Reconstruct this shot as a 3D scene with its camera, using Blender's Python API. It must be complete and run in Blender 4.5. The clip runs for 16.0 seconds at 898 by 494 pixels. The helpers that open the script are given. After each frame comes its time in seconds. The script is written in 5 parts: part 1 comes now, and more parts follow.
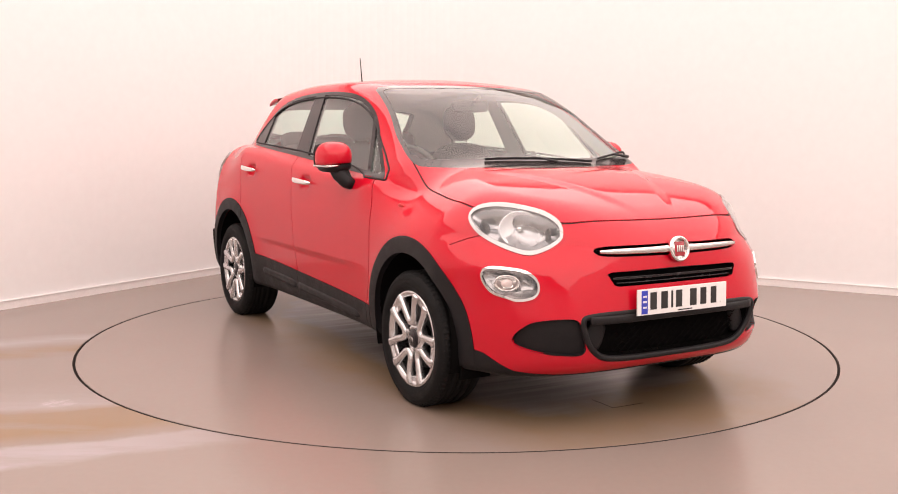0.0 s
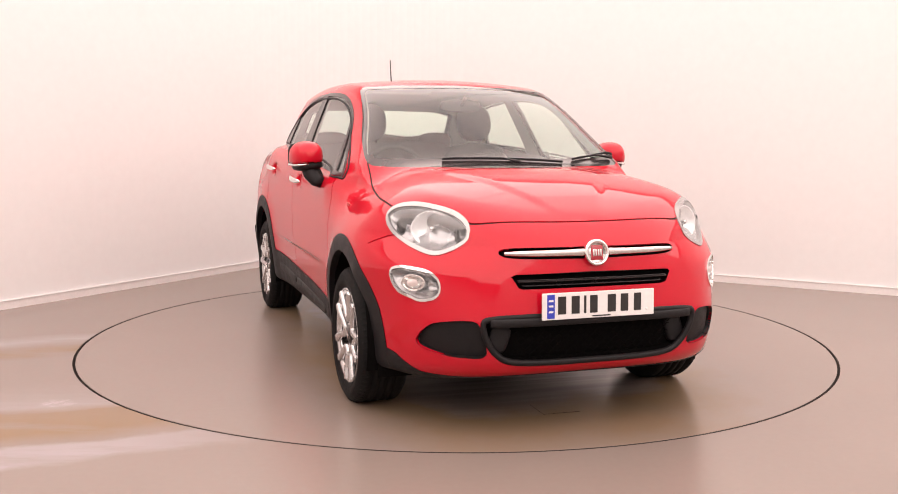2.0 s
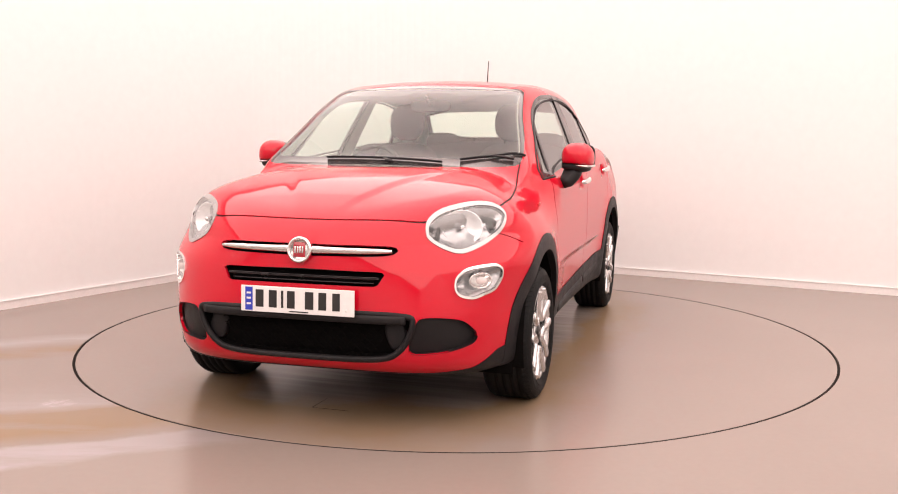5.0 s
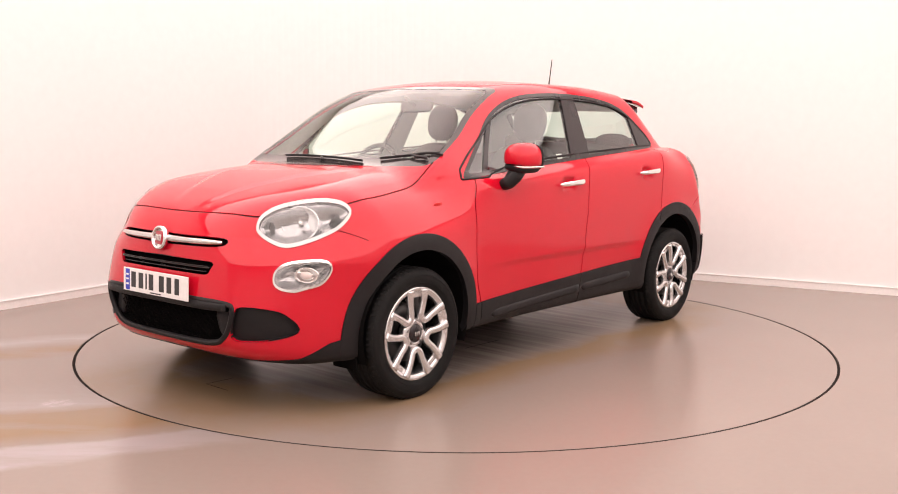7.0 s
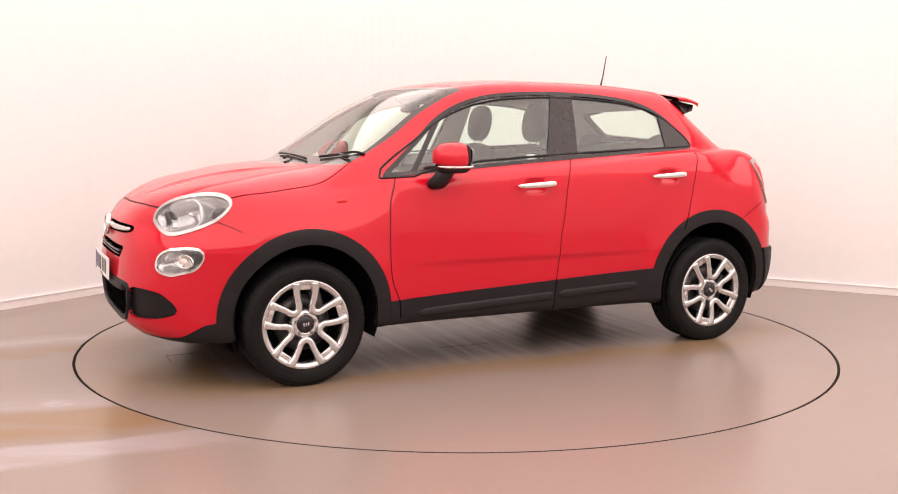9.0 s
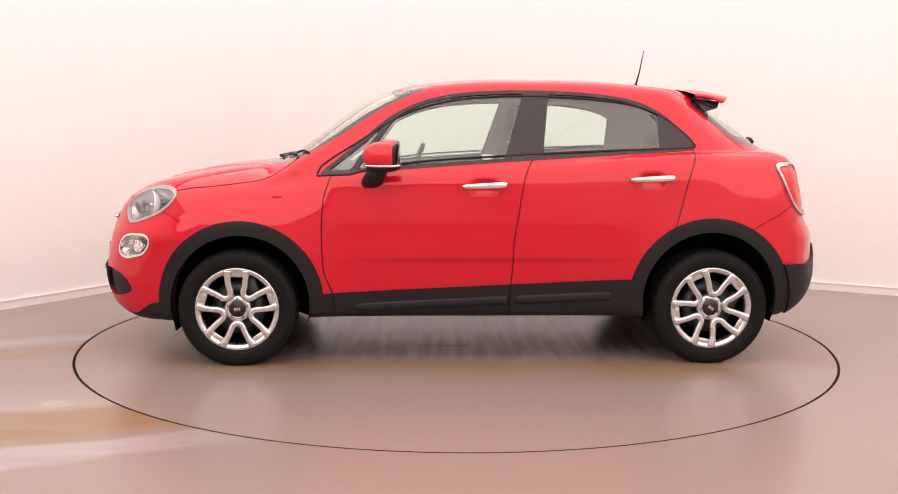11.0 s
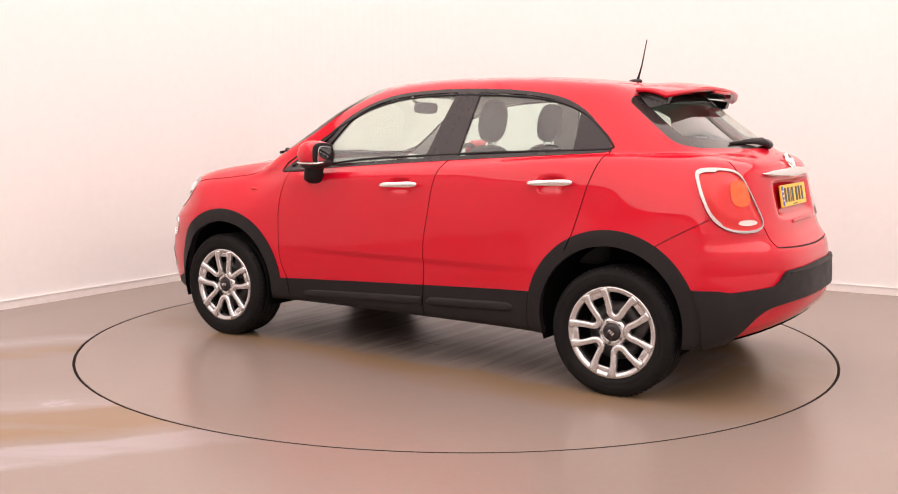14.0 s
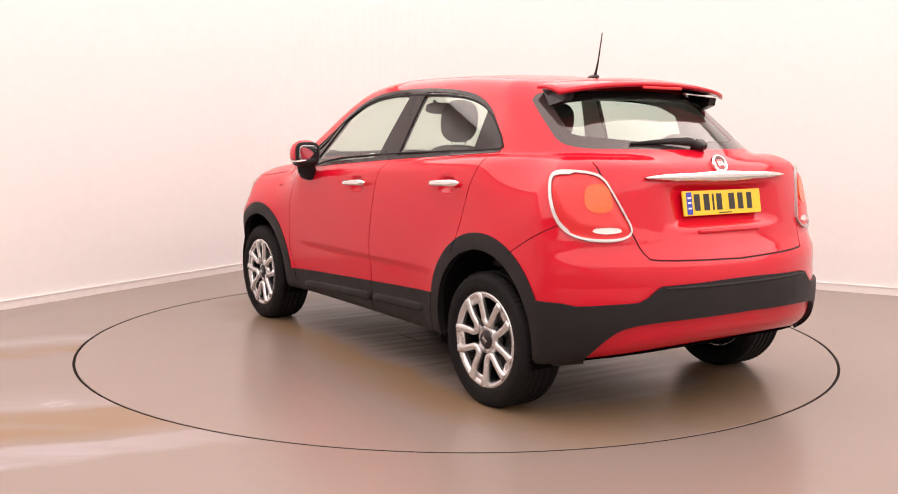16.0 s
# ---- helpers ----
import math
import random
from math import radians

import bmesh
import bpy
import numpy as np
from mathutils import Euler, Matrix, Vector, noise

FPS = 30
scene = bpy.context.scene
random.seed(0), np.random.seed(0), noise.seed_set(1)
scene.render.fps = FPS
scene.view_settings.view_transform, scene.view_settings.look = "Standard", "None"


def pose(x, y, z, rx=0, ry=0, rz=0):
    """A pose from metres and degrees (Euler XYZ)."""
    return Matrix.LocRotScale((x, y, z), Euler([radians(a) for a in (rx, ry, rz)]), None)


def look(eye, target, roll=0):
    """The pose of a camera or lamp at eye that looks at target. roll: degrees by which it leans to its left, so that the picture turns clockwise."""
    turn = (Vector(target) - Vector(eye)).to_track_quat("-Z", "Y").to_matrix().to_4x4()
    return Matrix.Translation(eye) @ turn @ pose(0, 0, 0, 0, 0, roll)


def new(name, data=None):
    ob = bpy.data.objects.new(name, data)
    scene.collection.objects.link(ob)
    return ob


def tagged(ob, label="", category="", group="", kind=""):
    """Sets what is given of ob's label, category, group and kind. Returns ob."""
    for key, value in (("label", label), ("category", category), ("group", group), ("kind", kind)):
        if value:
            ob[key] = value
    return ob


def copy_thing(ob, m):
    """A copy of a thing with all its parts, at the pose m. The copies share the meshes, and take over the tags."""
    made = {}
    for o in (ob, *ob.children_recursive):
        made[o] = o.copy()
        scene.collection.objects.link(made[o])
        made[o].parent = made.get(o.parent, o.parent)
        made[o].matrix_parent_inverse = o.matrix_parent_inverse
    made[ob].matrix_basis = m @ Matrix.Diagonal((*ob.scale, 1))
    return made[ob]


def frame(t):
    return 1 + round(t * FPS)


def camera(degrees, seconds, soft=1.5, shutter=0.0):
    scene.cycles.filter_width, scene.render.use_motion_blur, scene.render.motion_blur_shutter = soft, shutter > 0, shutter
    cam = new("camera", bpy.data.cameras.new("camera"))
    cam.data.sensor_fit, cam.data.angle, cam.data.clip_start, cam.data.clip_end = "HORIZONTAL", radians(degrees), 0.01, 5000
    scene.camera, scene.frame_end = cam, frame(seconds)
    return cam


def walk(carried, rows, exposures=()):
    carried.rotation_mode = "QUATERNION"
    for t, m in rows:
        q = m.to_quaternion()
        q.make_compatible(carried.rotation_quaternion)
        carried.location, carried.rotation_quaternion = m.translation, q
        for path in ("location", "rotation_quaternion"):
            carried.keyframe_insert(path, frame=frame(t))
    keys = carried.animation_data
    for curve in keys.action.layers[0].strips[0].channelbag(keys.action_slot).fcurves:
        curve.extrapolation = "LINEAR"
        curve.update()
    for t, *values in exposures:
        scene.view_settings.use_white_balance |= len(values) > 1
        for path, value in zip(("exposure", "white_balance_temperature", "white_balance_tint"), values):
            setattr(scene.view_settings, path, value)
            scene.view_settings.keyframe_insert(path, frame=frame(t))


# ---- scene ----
LAMP = 42.0

cam = camera(49.94, 16.0, soft=1.0)
EYE = (0.0, -5.981, 1.2717)
AIM = (EYE[0] - 0.007335, EYE[1] + 0.992990, EYE[2] - 0.117992)
walk(cam, [(0.0, look(EYE, AIM, 0.364)), (16.0, look(EYE, AIM, 0.364))], exposures=[(0.0, -0.03), (3.5, 0.02), (4.5, 0.08), (8.5, 0.08), (11.5, -0.03), (12.5, 0.03), (14.5, -0.02), (16.0, 0.02)])

# ---- light: a closed white room under ceiling panels ----
world = bpy.data.worlds.new("world")
scene.world = world
world.use_nodes = True
world.node_tree.nodes["Background"].inputs[0].default_value = (0.9, 0.85, 0.8, 1)
world.node_tree.nodes["Background"].inputs[1].default_value = 0.05

CORNER = (-1.158, 4.172)
ALONG_A = Vector((-0.5172, -0.8559, 0))
ALONG_B = Vector((0.8806, -0.4739, 0))
ROOM_H = 3.3
LIGHTS = [(a, b) for a in (1.6, 4.4, 7.2, 10.0) for b in (1.5, 4.1, 6.7, 9.2)]
PANEL_A, PANEL_B = 2.74, 2.54


def spot_in_room(a, b, z):
    p = Vector((*CORNER, z)) + ALONG_A * a + ALONG_B * b
    return p


for a, b in LIGHTS:
    data = bpy.data.lights.new("panel_light", "AREA")
    data.shape, data.size, data.size_y = "RECTANGLE", PANEL_A + 0.055, PANEL_B + 0.055
    data.energy, data.color = LAMP, (1.0, 0.885, 0.856)
    ob = new("panel_light", data)
    p = spot_in_room(a, b, ROOM_H - 0.09)
    ob.matrix_world = pose(p.x, p.y, p.z, 0, 0, math.degrees(math.atan2(ALONG_A.y, ALONG_A.x)))


# ---- materials ----
class Nodes:
    def __init__(self, name):
        self.mat = bpy.data.materials.new(name)
        self.mat.use_nodes = True
        self.t = self.mat.node_tree
        self.p = self.t.nodes["Principled BSDF"]

    def add(self, kind, **values):
        n = self.t.nodes.new(kind)
        for k, v in values.items():
            n.inputs[k.replace("_", " ")].default_value = v
        return n

    def link(self, a, b):
        self.t.links.new(a, b)

    def noise(self, scale, detail=4.0, rough=0.55, stretch=(1, 1, 1), turn=0.0):
        c = self.t.nodes.new("ShaderNodeTexCoord")
        m = self.t.nodes.new("ShaderNodeMapping")
        m.inputs["Scale"].default_value = stretch
        m.inputs["Rotation"].default_value = (0, 0, turn)
        n = self.add("ShaderNodeTexNoise", Scale=scale, Detail=detail, Roughness=rough)
        self.link(c.outputs["Object"], m.inputs[0])
        self.link(m.outputs[0], n.inputs["Vector"])
        return n.outputs["Fac"]

    def ramp(self, fac, stops):
        r = self.t.nodes.new("ShaderNodeValToRGB")
        while len(r.color_ramp.elements) < len(stops):
            r.color_ramp.elements.new(0.5)
        for e, (at, col) in zip(r.color_ramp.elements, stops):
            e.position, e.color = at, (*col, 1) if len(col) == 3 else col
        self.link(fac, r.inputs[0])
        return r.outputs[0]

    def mix(self, fac, a, b):
        m = self.t.nodes.new("ShaderNodeMix")
        m.data_type = "RGBA"
        for socket, v in ((m.inputs[0], fac), (m.inputs[6], a), (m.inputs[7], b)):
            if isinstance(v, (float, int)):
                socket.default_value = v
            elif isinstance(v, tuple):
                socket.default_value = (*v, 1)
            else:
                self.link(v, socket)
        return m.outputs[2]

    def bump(self, height, strength, distance=0.01):
        b = self.add("ShaderNodeBump", Strength=strength, Distance=distance)
        self.link(height, b.inputs["Height"])
        self.link(b.outputs[0], self.p.inputs["Normal"])


def plain(name, colour, rough=0.5, metal=0.0, coat=0.0, grain=0.0, scale=60.0, spread=0.12, glow=0.0, spec=0.5):
    """A material with fine variation in colour and gloss, and a little relief."""
    n = Nodes(name)
    lo = tuple(max(0, c * (1 - spread)) for c in colour)
    hi = tuple(min(1, c * (1 + spread)) for c in colour)
    f = n.noise(scale)
    n.link(n.ramp(f, [(0.3, lo), (0.7, hi)]), n.p.inputs["Base Color"])
    g = n.noise(scale * 0.13, 3)
    r = n.ramp(g, [(0.3, (max(0, rough - 0.06),) * 3), (0.7, (min(1, rough + 0.06),) * 3)])
    n.link(r, n.p.inputs["Roughness"])
    n.p.inputs["Metallic"].default_value = metal
    n.p.inputs["Coat Weight"].default_value = coat
    n.p.inputs["Specular IOR Level"].default_value = spec
    n.p.inputs["Coat Roughness"].default_value = 0.04
    if grain:
        n.bump(n.noise(scale * 6, 3), grain, 0.002)
    if glow:
        n.p.inputs["Emission Color"].default_value = (*colour, 1)
        n.p.inputs["Emission Strength"].default_value = glow
    return n.mat


def pane_glass(name, tint, gloss=0.10):
    """Thin glass: light passes straight through, tinted, under a weak mirror."""
    n = Nodes(name)
    out = n.t.nodes["Material Output"]
    see = n.add("ShaderNodeBsdfTransparent", Color=(*tint, 1))
    shine = n.add("ShaderNodeBsdfGlossy", Color=(1, 1, 1, 1), Roughness=0.01)
    face = n.add("ShaderNodeLayerWeight", Blend=0.5)
    steep = n.t.nodes.new("ShaderNodeMath")
    steep.operation = "POWER"
    steep.inputs[1].default_value = 3.0
    boost = n.t.nodes.new("ShaderNodeMath")
    boost.operation = "MULTIPLY_ADD"
    boost.inputs[1].default_value, boost.inputs[2].default_value = 0.6, gloss
    boost.use_clamp = True
    m = n.t.nodes.new("ShaderNodeMixShader")
    n.link(face.outputs["Facing"], steep.inputs[0])
    n.link(steep.outputs[0], boost.inputs[0])
    n.link(boost.outputs[0], m.inputs[0])
    n.link(see.outputs[0], m.inputs[1])
    n.link(shine.outputs[0], m.inputs[2])
    n.link(m.outputs[0], out.inputs["Surface"])
    n.t.nodes.remove(n.p)
    return n.mat


def paint_red():
    n = Nodes("red_car_paint")
    f = n.noise(900, 1)
    n.link(n.ramp(f, [(0.35, (0.49, 0.0022, 0.015)), (0.65, (0.555, 0.0036, 0.021))]), n.p.inputs["Base Color"])
    n.p.inputs["Roughness"].default_value = 0.45
    n.p.inputs["Specular IOR Level"].default_value = 0.03
    n.p.inputs["Coat Weight"].default_value = 0.85
    n.p.inputs["Coat Roughness"].default_value = 0.025
    n.p.inputs["Coat IOR"].default_value = 1.5
    b = n.add("ShaderNodeBump", Strength=0.03, Distance=0.0005)
    n.link(n.noise(240, 2), b.inputs["Height"])
    n.link(b.outputs[0], n.p.inputs["Coat Normal"])
    return n.mat


def floor_resin(name, streaks):
    """Worn grey-brown resin floor: cloudy tone, fine grain, water streaks and ochre dirt off the turntable."""
    n = Nodes(name)
    cloud = n.ramp(n.noise(0.6, 3), [(0.1, (0.226, 0.182, 0.160)), (0.9, (0.258, 0.208, 0.184))])
    col = n.mix(0.10, cloud, n.ramp(n.noise(30, 2), [(0.3, (0.240, 0.180, 0.150)), (0.7, (0.290, 0.222, 0.188))]))
    def combine(op, a, b, c=None):
        m = n.t.nodes.new("ShaderNodeMath")
        m.operation = op
        for k, q in enumerate((a, b, c)):
            if q is None:
                continue
            if isinstance(q, float):
                m.inputs[k].default_value = q
            else:
                n.link(q, m.inputs[k])
        return m.outputs[0]

    if streaks:
        c = n.t.nodes.new("ShaderNodeTexCoord")
        s = n.t.nodes.new("ShaderNodeSeparateXYZ")
        n.link(c.outputs["Object"], s.inputs[0])
        where = n.t.nodes.new("ShaderNodeMapRange")
        where.interpolation_type = "SMOOTHSTEP"
        where.inputs["From Min"].default_value, where.inputs["From Max"].default_value = -0.55, -1.6
        n.link(s.outputs["X"], where.inputs["Value"])

        across = combine("MULTIPLY_ADD", s.outputs["Y"], 0.309, combine("MULTIPLY_ADD", s.outputs["X"], -0.125, 0.667))
        wander = combine("MULTIPLY_ADD", n.noise(1.6, 5, 0.6), 0.085, -0.0425)
        at = combine("ADD", across, wander)
        band = n.ramp(at, [(0.105, (0, 0, 0)), (0.125, (0, 0, 1)), (0.19, (0, 0, 0.8)), (0.205, (0.2, 0, 0)), (0.26, (1, 0, 0)), (0.36, (0.8, 0, 0)),
                           (0.40, (0, 0, 0.55)), (0.47, (0, 0, 0.25)), (0.55, (0, 0, 0)), (0.74, (0, 0, 0)), (0.79, (0.95, 0, 0)), (0.84, (0.3, 0, 0)), (0.90, (0, 0, 0.7)), (0.96, (0, 0, 0))])
        parts = n.t.nodes.new("ShaderNodeSeparateColor")
        n.link(band, parts.inputs[0])
        patchy = n.ramp(n.noise(2.2, 6, 0.6, (0.35, 1.6, 1), -0.38), [(0.34, (0.30,) * 3), (0.52, (1, 1, 1))])
        mask = combine("MULTIPLY", where.outputs[0], patchy)
        col = n.mix(combine("MULTIPLY", parts.outputs[0], mask), col, (0.225, 0.143, 0.076))
        col = n.mix(combine("MULTIPLY", parts.outputs[2], mask), col, (0.33, 0.292, 0.300))
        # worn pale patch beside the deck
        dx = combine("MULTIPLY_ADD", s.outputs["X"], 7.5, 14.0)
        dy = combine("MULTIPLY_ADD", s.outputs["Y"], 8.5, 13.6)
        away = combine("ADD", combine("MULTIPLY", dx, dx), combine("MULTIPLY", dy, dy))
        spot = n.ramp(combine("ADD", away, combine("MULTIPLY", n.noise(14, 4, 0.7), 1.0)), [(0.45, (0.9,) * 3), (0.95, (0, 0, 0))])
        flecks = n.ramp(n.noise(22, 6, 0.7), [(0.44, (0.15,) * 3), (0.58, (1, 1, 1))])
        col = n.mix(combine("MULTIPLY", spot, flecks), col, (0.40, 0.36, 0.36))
    else:
        # darker grey patch in the car's outline, combed in streaks, ochre dirt round it
        c = n.t.nodes.new("ShaderNodeTexCoord")
        s = n.t.nodes.new("ShaderNodeSeparateXYZ")
        n.link(c.outputs["Object"], s.inputs[0])
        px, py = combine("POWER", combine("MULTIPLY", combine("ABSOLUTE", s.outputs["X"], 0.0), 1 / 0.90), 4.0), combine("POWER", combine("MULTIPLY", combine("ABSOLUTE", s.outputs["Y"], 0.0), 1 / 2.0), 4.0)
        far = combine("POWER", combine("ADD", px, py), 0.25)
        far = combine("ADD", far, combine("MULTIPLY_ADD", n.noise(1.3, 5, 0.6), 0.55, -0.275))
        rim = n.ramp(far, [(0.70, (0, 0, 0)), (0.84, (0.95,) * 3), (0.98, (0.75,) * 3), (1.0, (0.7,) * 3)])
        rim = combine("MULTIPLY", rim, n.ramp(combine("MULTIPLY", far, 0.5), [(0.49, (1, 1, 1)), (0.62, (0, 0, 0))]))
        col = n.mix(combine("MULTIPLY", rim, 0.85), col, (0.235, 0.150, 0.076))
        car_patch = n.ramp(far, [(0.55, (1, 1, 1)), (0.85, (0, 0, 0))])
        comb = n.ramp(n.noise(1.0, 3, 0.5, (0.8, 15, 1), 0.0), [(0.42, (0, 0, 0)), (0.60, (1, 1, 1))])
        col = n.mix(combine("MULTIPLY", car_patch, 0.75), col, n.mix(comb, (0.165, 0.138, 0.122), (0.275, 0.235, 0.212)))
    n.link(col, n.p.inputs["Base Color"])
    n.p.inputs["Roughness"].default_value = 0.255
    n.p.inputs["Specular IOR Level"].default_value = 0.42
    n.bump(n.noise(90, 2), 0.02, 0.001)
    return n.mat


RED = paint_red()
BLACK_PLASTIC = plain("black_grained_plastic", (0.011, 0.0095, 0.0105), 0.52, grain=0.25, scale=120, spec=0.26)
GLOSS_BLACK = plain("gloss_black_trim", (0.016, 0.012, 0.0135), 0.24, spec=0.35, coat=0.08)
GAP = plain("dark_gap", (0.02, 0.004, 0.005), 0.7)
UNDER = plain("underbody_black", (0.006, 0.0055, 0.0055), 0.8, grain=0.3, spec=0.0)
RUBBER = plain("tyre_rubber", (0.008, 0.0075, 0.0075), 0.66, grain=0.35, scale=90, spec=0.16)
SILVER = plain("silver_wheel_paint", (0.62, 0.61, 0.61), 0.20, metal=0.85, coat=0.4, spread=0.04)
DARK_METAL = plain("dark_metal", (0.09, 0.085, 0.085), 0.45, metal=0.7)
CHROME = plain("chrome", (0.86, 0.85, 0.84), 0.08, metal=1.0, spread=0.03)
SATIN = plain("satin_chrome", (0.74, 0.72, 0.71), 0.22, metal=1.0, spread=0.04)
WHITE_RING = plain("pearl_lamp_frame", (0.44, 0.43, 0.43), 0.30, metal=0.75, coat=0.15, spread=0.05)
REFLECTOR = plain("lamp_reflector", (0.40, 0.40, 0.41), 0.22, metal=0.9, spread=0.25, scale=40)
BOWL = plain("bright_lamp_bowl", (0.86, 0.86, 0.87), 0.22, metal=0.30, coat=0.4, spread=0.10, scale=45)
LENS = pane_glass("clear_lamp_cover", (0.97, 0.97, 0.97), 0.05)
SCREEN = pane_glass("windscreen_glass", (0.84, 0.93, 0.85), 0.05)
TINT = pane_glass("side_glass", (0.82, 0.95, 0.89), 0.08)
RED_LENS = plain("red_tail_lens", (0.58, 0.008, 0.012), 0.30, coat=0.2, spread=0.06, scale=20)
AMBER = plain("amber_lens", (0.80, 0.10, 0.012), 0.25, coat=0.3, spread=0.06, scale=30)
PALE_LENS = plain("pale_lens", (0.72, 0.60, 0.58), 0.12, coat=1.0)
FRIT = plain("black_glass_border", (0.036, 0.030, 0.030), 0.12, spec=0.5, coat=0.25)
SEAT = plain("charcoal_seat_cloth", (0.045, 0.042, 0.045), 0.85, grain=0.4, scale=140)
DASH = plain("dark_dashboard_plastic", (0.06, 0.056, 0.056), 0.55, grain=0.25, scale=120)
LINER = plain("pale_grey_headliner", (0.74, 0.72, 0.68), 0.9, scale=90)
PLATE_W = plain("white_plate_face", (0.80, 0.78, 0.77), 0.35, spread=0.03)
PLATE_Y = plain("yellow_plate_face", (0.86, 0.54, 0.03), 0.35, spread=0.04)
PLATE_BLUE = plain("blue_plate_band", (0.03, 0.05, 0.45), 0.35)
INK = plain("black_plate_ink", (0.02, 0.018, 0.018), 0.4)
BADGE_RED = plain("badge_red_enamel", (0.36, 0.012, 0.025), 0.2, coat=1.0)
WALL = plain("white_wall_paint", (0.785, 0.77, 0.765), 0.7, grain=0.06, scale=14, spread=0.012)
CEIL = plain("white_ceiling_paint", (0.62, 0.59, 0.55), 0.85, spread=0.02, scale=8)
SKIRT = plain("grey_white_skirting", (0.80, 0.765, 0.75), 0.45, spread=0.03)
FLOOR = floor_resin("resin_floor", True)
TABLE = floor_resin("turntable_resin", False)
SEAM = plain("turntable_gap_dark", (0.014, 0.010, 0.008), 0.9, spec=0.1)
GLOWING = plain("light_diffuser", (1.0, 0.90, 0.82), 0.6, glow=0.4, spread=0.01)
METAL_FRAME = plain("white_metal_frame", (0.75, 0.75, 0.74), 0.4)
MIRROR = plain("mirror_glass", (0.45, 0.45, 0.47), 0.02, metal=1.0, spread=0.01)


# ---- making meshes ----
def put(name, verts, faces, mat, parent=None, label="", smooth=True, normals=None):
    """Links points and faces as one mesh object, under parent."""
    me = bpy.data.meshes.new(name)
    me.from_pydata(np.asarray(verts, float).tolist(), [], [list(map(int, f)) for f in faces])
    me.materials.append(mat)
    if smooth:
        me.shade_smooth()
    me.update()
    if normals is not None:
        me.normals_split_custom_set_from_vertices(normals.tolist())
    ob = new(name, me)
    ob.parent = parent
    if label:
        tagged(ob, label=label)
    return ob


def join(*pieces):
    vs, fs, base = [], [], 0
    for v, f in pieces:
        v = np.asarray(v, float)
        vs.append(v)
        fs += [[int(i) + base for i in q] for q in f]
        base += len(v)
    return np.concatenate(vs), fs


def moved(piece, m):
    v = np.asarray(piece[0], float)
    m = np.array(m)
    return v @ m[:3, :3].T + m[:3, 3], piece[1] if np.linalg.det(m[:3, :3]) > 0 else [list(f)[::-1] for f in piece[1]]


def flipped(piece):
    return moved(piece, Matrix.Diagonal((-1, 1, 1, 1)))


def lathe(profile, n=48, closed=False, start=0.0, sweep=2 * math.pi):
    """Turns (along x, radius) points about the x axis."""
    pr = np.array(profile, float)
    full = abs(sweep - 2 * math.pi) < 1e-6
    k = n if full else n + 1
    a = start + np.arange(k) * sweep / n
    v = np.stack([np.repeat(pr[None, :, 0], k, 0), pr[None, :, 1] * np.cos(a)[:, None], pr[None, :, 1] * np.sin(a)[:, None]], -1)
    m = len(pr)
    f = []
    for i in range(n):
        j = (i + 1) % k
        for q in range(m if closed else m - 1):
            r = (q + 1) % m
            f.append([i * m + q, i * m + r, j * m + r, j * m + q])
    return v.reshape(-1, 3), f


def sweep(path, section, closed=False, up=(1, 0, 0)):
    """Carries a closed 2D section along a path; section's second axis follows up."""
    p = np.array(path, float)
    t = np.roll(p, -1, 0) - np.roll(p, 1, 0) if closed else np.gradient(p, axis=0)
    t /= np.linalg.norm(t, axis=1, keepdims=True)
    u = np.array(up, float)
    u = u - (t @ u)[:, None] * t
    u /= np.linalg.norm(u, axis=1, keepdims=True) + 1e-9
    s = np.cross(t, u)
    sec = np.array(section, float)
    if sec.ndim == 2:
        sec = np.repeat(sec[None], len(p), 0)
    v = p[:, None] + sec[..., :1] * s[:, None] + sec[..., 1:] * u[:, None]
    m, k = sec.shape[1], len(p)
    f = []
    for i in range(k if closed else k - 1):
        j = (i + 1) % k
        f += [[i * m + q, i * m + (q + 1) % m, j * m + (q + 1) % m, j * m + q] for q in range(m)]
    if not closed:
        f += [list(range(m))[::-1], [(k - 1) * m + q for q in range(m)]]
    return v.reshape(-1, 3), f


def ring_section(a, b, n=8, power=2.0):
    w = np.arange(n) * 2 * math.pi / n
    c, s = np.cos(w), np.sin(w)
    return np.stack([a * np.sign(c) * np.abs(c) ** (2 / power), b * np.sign(s) * np.abs(s) ** (2 / power)], 1)


def tube(path, r, n=8, closed=False, up=(0.13, 0.2, 1)):
    return sweep(path, ring_section(r, r, n), closed, up)


def lump(size, power=4.0, n=20, m=14):
    """A rounded box (superellipsoid) of half sizes size."""
    v, f = [], []
    for i in range(m + 1):
        b = -math.pi / 2 + math.pi * i / m
        for j in range(n):
            a = 2 * math.pi * j / n
            def g(q): return math.copysign(abs(q) ** (2 / power), q)
            v.append((size[0] * g(math.cos(b)) * g(math.cos(a)), size[1] * g(math.cos(b)) * g(math.sin(a)), size[2] * g(math.sin(b))))
    for i in range(m):
        for j in range(n):
            k = (j + 1) % n
            f.append([i * n + j, i * n + k, (i + 1) * n + k, (i + 1) * n + j])
    return np.array(v), f


